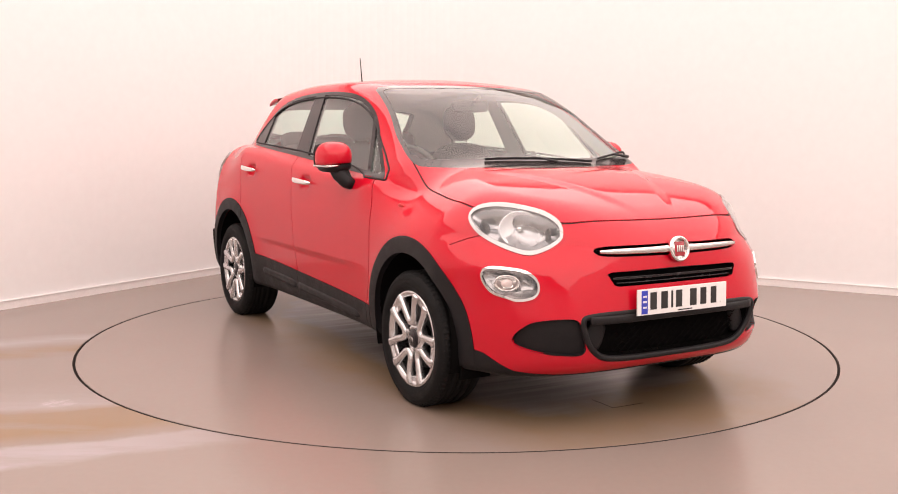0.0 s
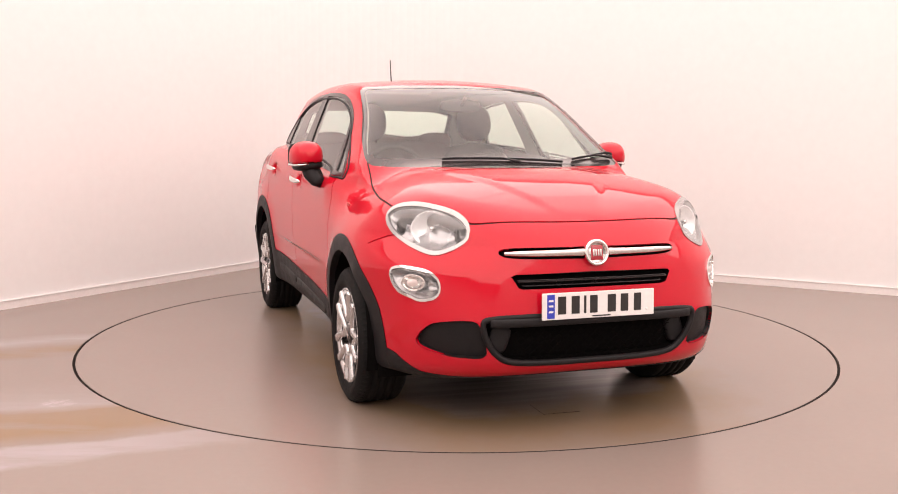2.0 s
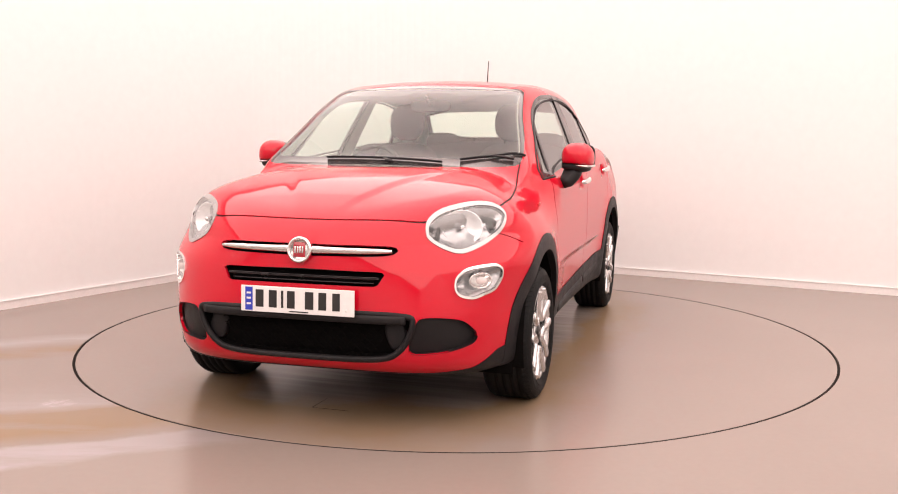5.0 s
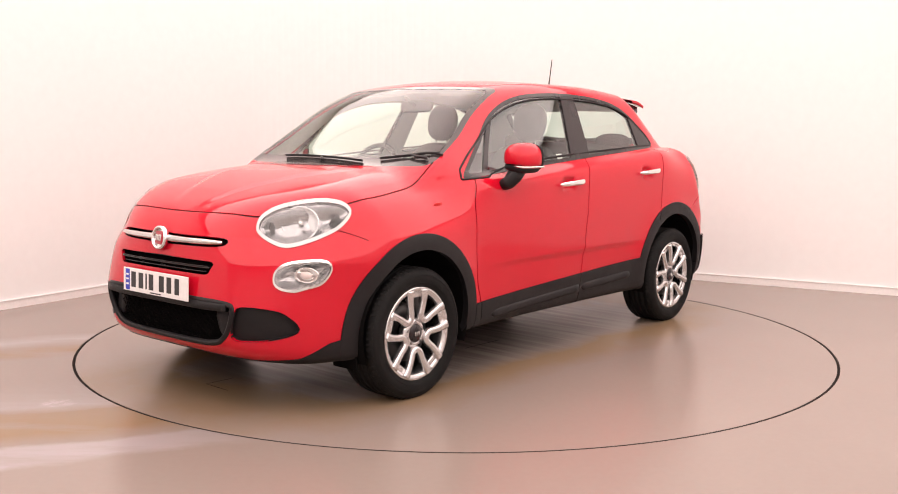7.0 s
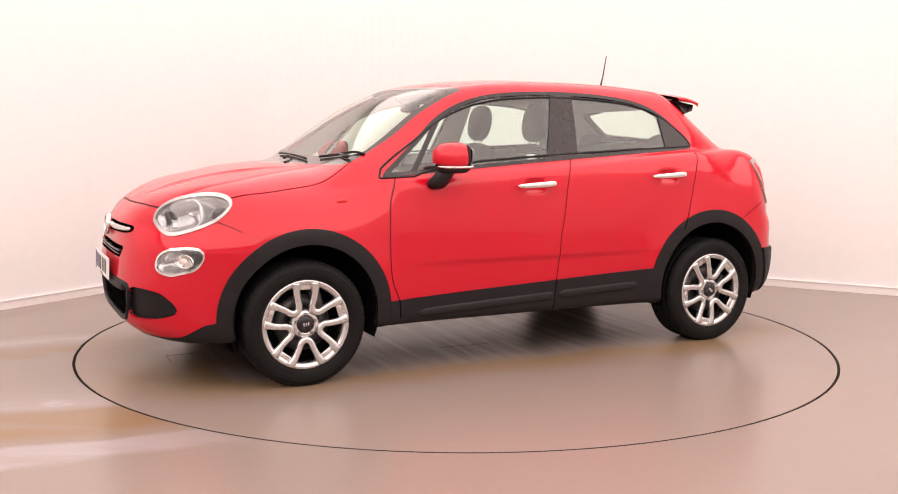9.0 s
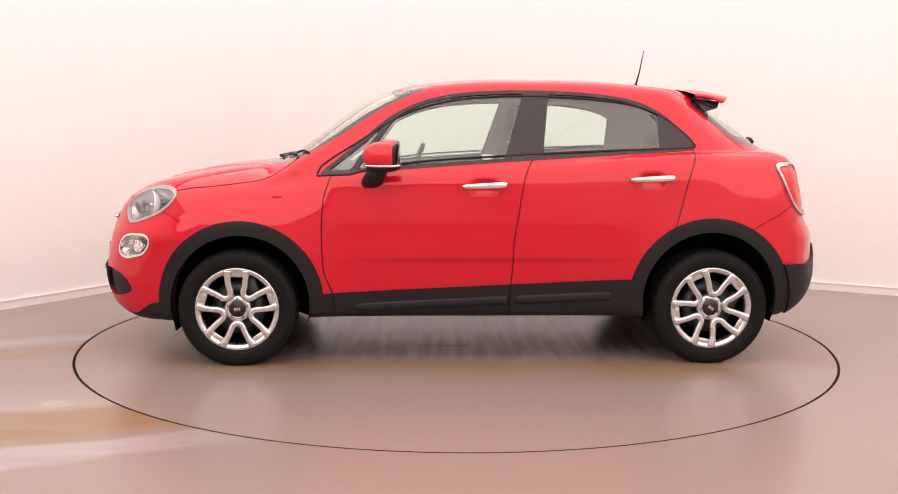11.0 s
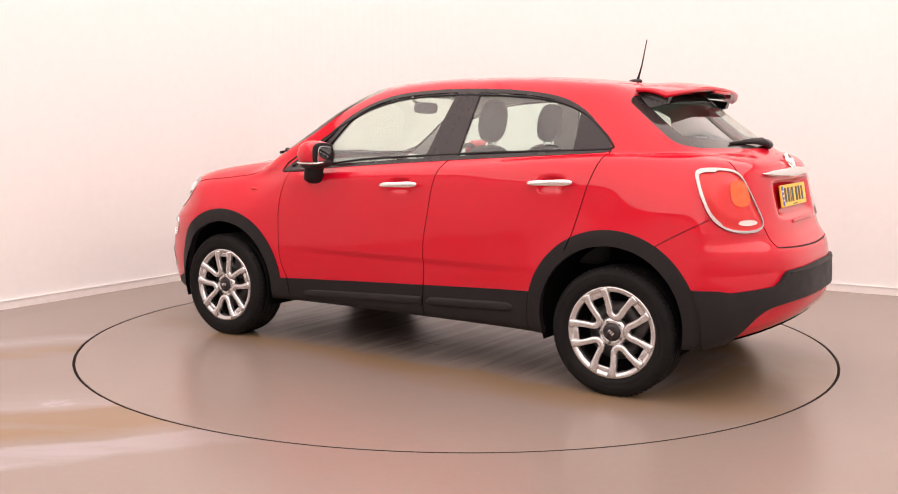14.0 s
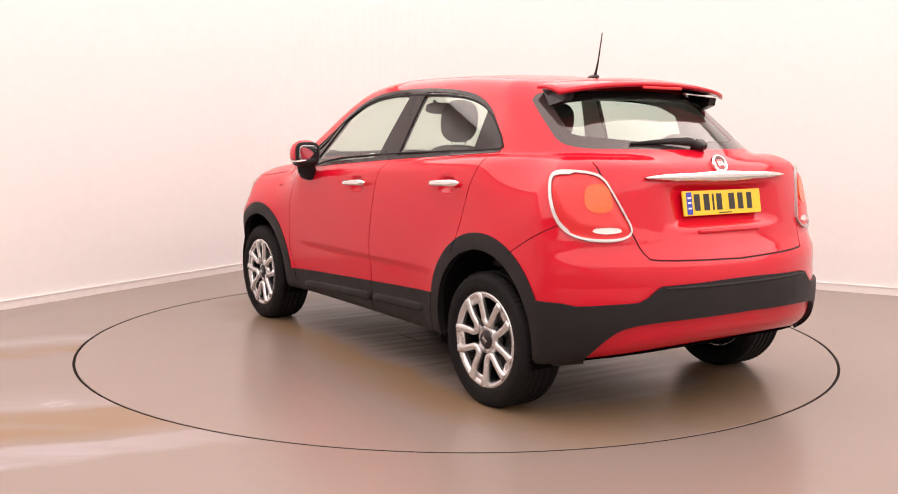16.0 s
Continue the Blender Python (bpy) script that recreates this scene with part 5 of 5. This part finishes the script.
def wiper(base, tip0, tip1, lift):
    p = skin_points(np.linspace(tip0, tip1, 15)) + np.array([0, -0.006, 0.008])
    b = put("wiper", *sweep(p, ring_section(0.005, 0.007, 8), False, (0, -0.5, 1)), BLACK_PLASTIC, car, "black windscreen wiper")
    q = skin_points(np.array([base, 0.5 * (np.array(base) + 0.5 * (np.array(tip0) + tip1)), 0.5 * (np.array(tip0) + tip1)])) + np.array([0, -0.012, lift])
    put("wiper_arm", *sweep(q, np.stack([ring_section(a, a * 0.8, 8) for a in (0.012, 0.008, 0.005)]), False, (0, -0.5, 1)), GLOSS_BLACK, b, "black wiper arm")


wiper((0.06, -1.16, 1.11), (-0.33, -1.075, 1.120), (0.32, -1.120, 1.112), 0.012)
wiper((0.66, -0.99, 1.11), (0.40, -1.065, 1.112), (0.70, -0.925, 1.135), 0.012)
aerial = put("aerial", *sweep([(0, 1.035, 1.560), (0, 1.045, 1.590), (0, 1.060, 1.645), (0, 1.086, 1.788)], np.stack([ring_section(a, a, 10) for a in (0.010, 0.0065, 0.0042, 0.0030)]), False, (1, 0, 0)), BLACK_PLASTIC, car, "short black roof aerial")
put("aerial_foot", *moved(lump((0.020, 0.040, 0.016), 2.4), pose(0, 1.025, 1.560, 5, 0, 0)), GLOSS_BLACK, aerial)

# ---- cabin ----
inner = Skin(*skin_mesh(0.025))
inner.name("out", lambda p: np.maximum(np.maximum(-0.98 - p[:, 1], p[:, 1] - 1.66), 0.62 - p[:, 2]) * -1, BOX_ALL)
inner.name("out", arch(ARCH_IN + 0.04), BOX_LOW)
inner.name("hole", lambda p: glass_hole(p) - 0.004, BOX_SIDE)
inner.name("hole", lambda p: inside(xz(p), SCREEN_LINE) + 0.012, ((-0.1, -1.35, 1.05), (0.8, 0.0, 1.6)))
inner.name("hole", lambda p: inside(xz(p), REAR_GLASS) + 0.03, ((-0.1, 1.2, 1.1), (0.8, 2.0, 1.55)))
inner.name("lower", lambda p: p[:, 2] - 1.06 - 0.055 * p[:, 1], BOX_ALL)
for region, mat, word in (("rest", LINER, "headliner"), ("lower", DASH, "door_lining")):
    v, f = inner.take(region)
    put(word, *shifted(v, f[:, ::-1], -0.024), mat, car, "pale grey roof lining and pillars" if word == "headliner" else "dark inner door lining")

dash = put("dashboard", *moved(lump((0.70, 0.27, 0.16), 4.0, 28, 14), pose(0, -0.80, 0.93, -6, 0, 0)), DASH, car, "dark dashboard")
put("instrument_hood", *moved(lump((0.17, 0.12, 0.07), 3.0), pose(-0.36, -0.62, 1.055)), DASH, dash)
put("centre_screen", *moved(lump((0.13, 0.03, 0.07), 4.0), pose(0.0, -0.545, 1.06)), GLOSS_BLACK, dash)
hoop = [(0.185 * math.cos(w), 0.185 * math.sin(w), 0) for w in np.arange(36) * 2 * math.pi / 36]
sm = pose(-0.36, -0.36, 1.020, 66, 0, 0)
steering = put("steering_wheel", *moved(tube(hoop, 0.015, 8, True, (0, 0, 1)), sm), DASH, car, "dark three-spoke steering wheel")
put("hub", *moved(lump((0.075, 0.065, 0.03), 3.0), sm), DASH, steering)
for w in (0, 180, 270):
    put("spoke", *moved(slab((0.12, 0.04, 0.016), 0.005), sm @ pose(0, 0, 0, 0, 0, w) @ pose(0.12, 0, 0)), DASH, steering)


def seat(x):
    base = put("seat", *moved(lump((0.25, 0.26, 0.10), 4.0), pose(x, -0.02, 0.62, 6, 0, 0)), SEAT, car, "charcoal cloth seat with round headrest")
    put("backrest", *moved(lump((0.245, 0.085, 0.31), 3.2, 24, 18), pose(x, 0.225, 0.90, -16, 0, 0)), SEAT, base)
    put("headrest", *moved(lump((0.118, 0.055, 0.120), 2.5, 24, 18), pose(x, 0.318, 1.335, -10, 0, 0)), SEAT, base)
    for d in (-0.05, 0.05):
        put("headrest_post", *tube([(x + d, 0.295, 1.14), (x + d, 0.312, 1.24)], 0.006, 8, False, (1, 0, 0)), CHROME, base)


seat(0.36)
seat(-0.36)
bench = put("rear_bench", *moved(lump((0.64, 0.25, 0.11), 4.0), pose(0, 0.95, 0.68)), SEAT, car, "charcoal cloth rear bench")
put("backrest", *moved(lump((0.63, 0.085, 0.27), 4.0), pose(0, 1.20, 0.94, -16, 0, 0)), SEAT, bench)
for x in (-0.40, 0.40):
    put("headrest", *moved(lump((0.13, 0.05, 0.065), 2.8), pose(x, 1.27, 1.205, -10, 0, 0)), SEAT, bench)
put("parcel_shelf", *moved(slab((1.20, 0.38, 0.025), 0.008), pose(0, 1.47, 1.085)), DASH, car, "dark parcel shelf")
put("rear_mirror", *moved(lump((0.125, 0.018, 0.036), 3.5), pose(0.02, -0.37, 1.425, -10, 0, 0)), DASH, car, "interior mirror")
put("mirror_stem", *tube([(0.02, -0.39, 1.43), (0.02, -0.47, 1.475)], 0.010, 8, False, (1, 0, 0)), DASH, car)
for s in (1, -1):
    put("sun_visor", *moved(lump((0.20, 0.085, 0.010), 4.0), pose(0.33 * s, -0.25, 1.507, 12, 0, 0)), LINER, car, "pale folded sun visor")
put("window_sticker", *moved(slab((0.002, 0.055, 0.036), 0), pose(0.772, 0.04, 1.135, 0, -22, 0)), PLATE_W, doors["front_door", 1], "small pale window sticker", smooth=False)

# moulded ridges on the sills
for s in (1, -1):
    for y0, y1 in ((-0.70, 0.155), (0.185, 0.74)):
        t = np.linspace(0, 1, 25)
        y = y0 + (y1 - y0) * t
        p = skin_points(np.stack([np.full(25, 0.87 * s), y, 0.345 + 0.047 * y], 1))
        p = p + directions(p) * 0.004
        w = np.minimum(1, np.minimum(t / 0.06 + 0.12, (1 - t) / 0.06 + 0.12)) if y0 > 0 else np.minimum(1, t / 0.06 + 0.12)
        put("sill_ridge", *sweep(p, np.stack([ring_section(0.026 * k, 0.010 * k, 10, 2.4) for k in np.broadcast_to(w, t.shape)]), False, (1, 0, 0)), BLACK_PLASTIC, car, "moulded ridge of the sill")

for s in (1, -1):
    at = skin_points(np.array([[0.80 * s, -1.10, 0.905]]))
    put("side_marker", *moved(lump((0.005, 0.030, 0.013), 2.4), pose(*at[0], 0, 18 * s, 0)), RED_LENS, car, "small oval side marker")


# ---- motion ----
TURN = [(0.0, 29.05), (0.25, 28.92), (0.5, 28.48), (0.75, 27.68), (1.0, 26.42), (1.25, 24.85), (1.5, 22.90), (1.75, 20.38), (2.0, 17.52)]
TURN += [(2.25 + 0.25 * i, 41.047 - 11.7847 * (2.25 + 0.25 * i)) for i in range(56)]


def motions():
    walk(table, [(t, pose(0, 0, 0, 0, 0, a)) for t, a in TURN])
    walk(car, [(t, pose(0, 0, 0, 0, 0, a) @ pose(-0.1027, 0.0844, 0, 0, 0, 1.911)) for t, a in TURN])


motions()
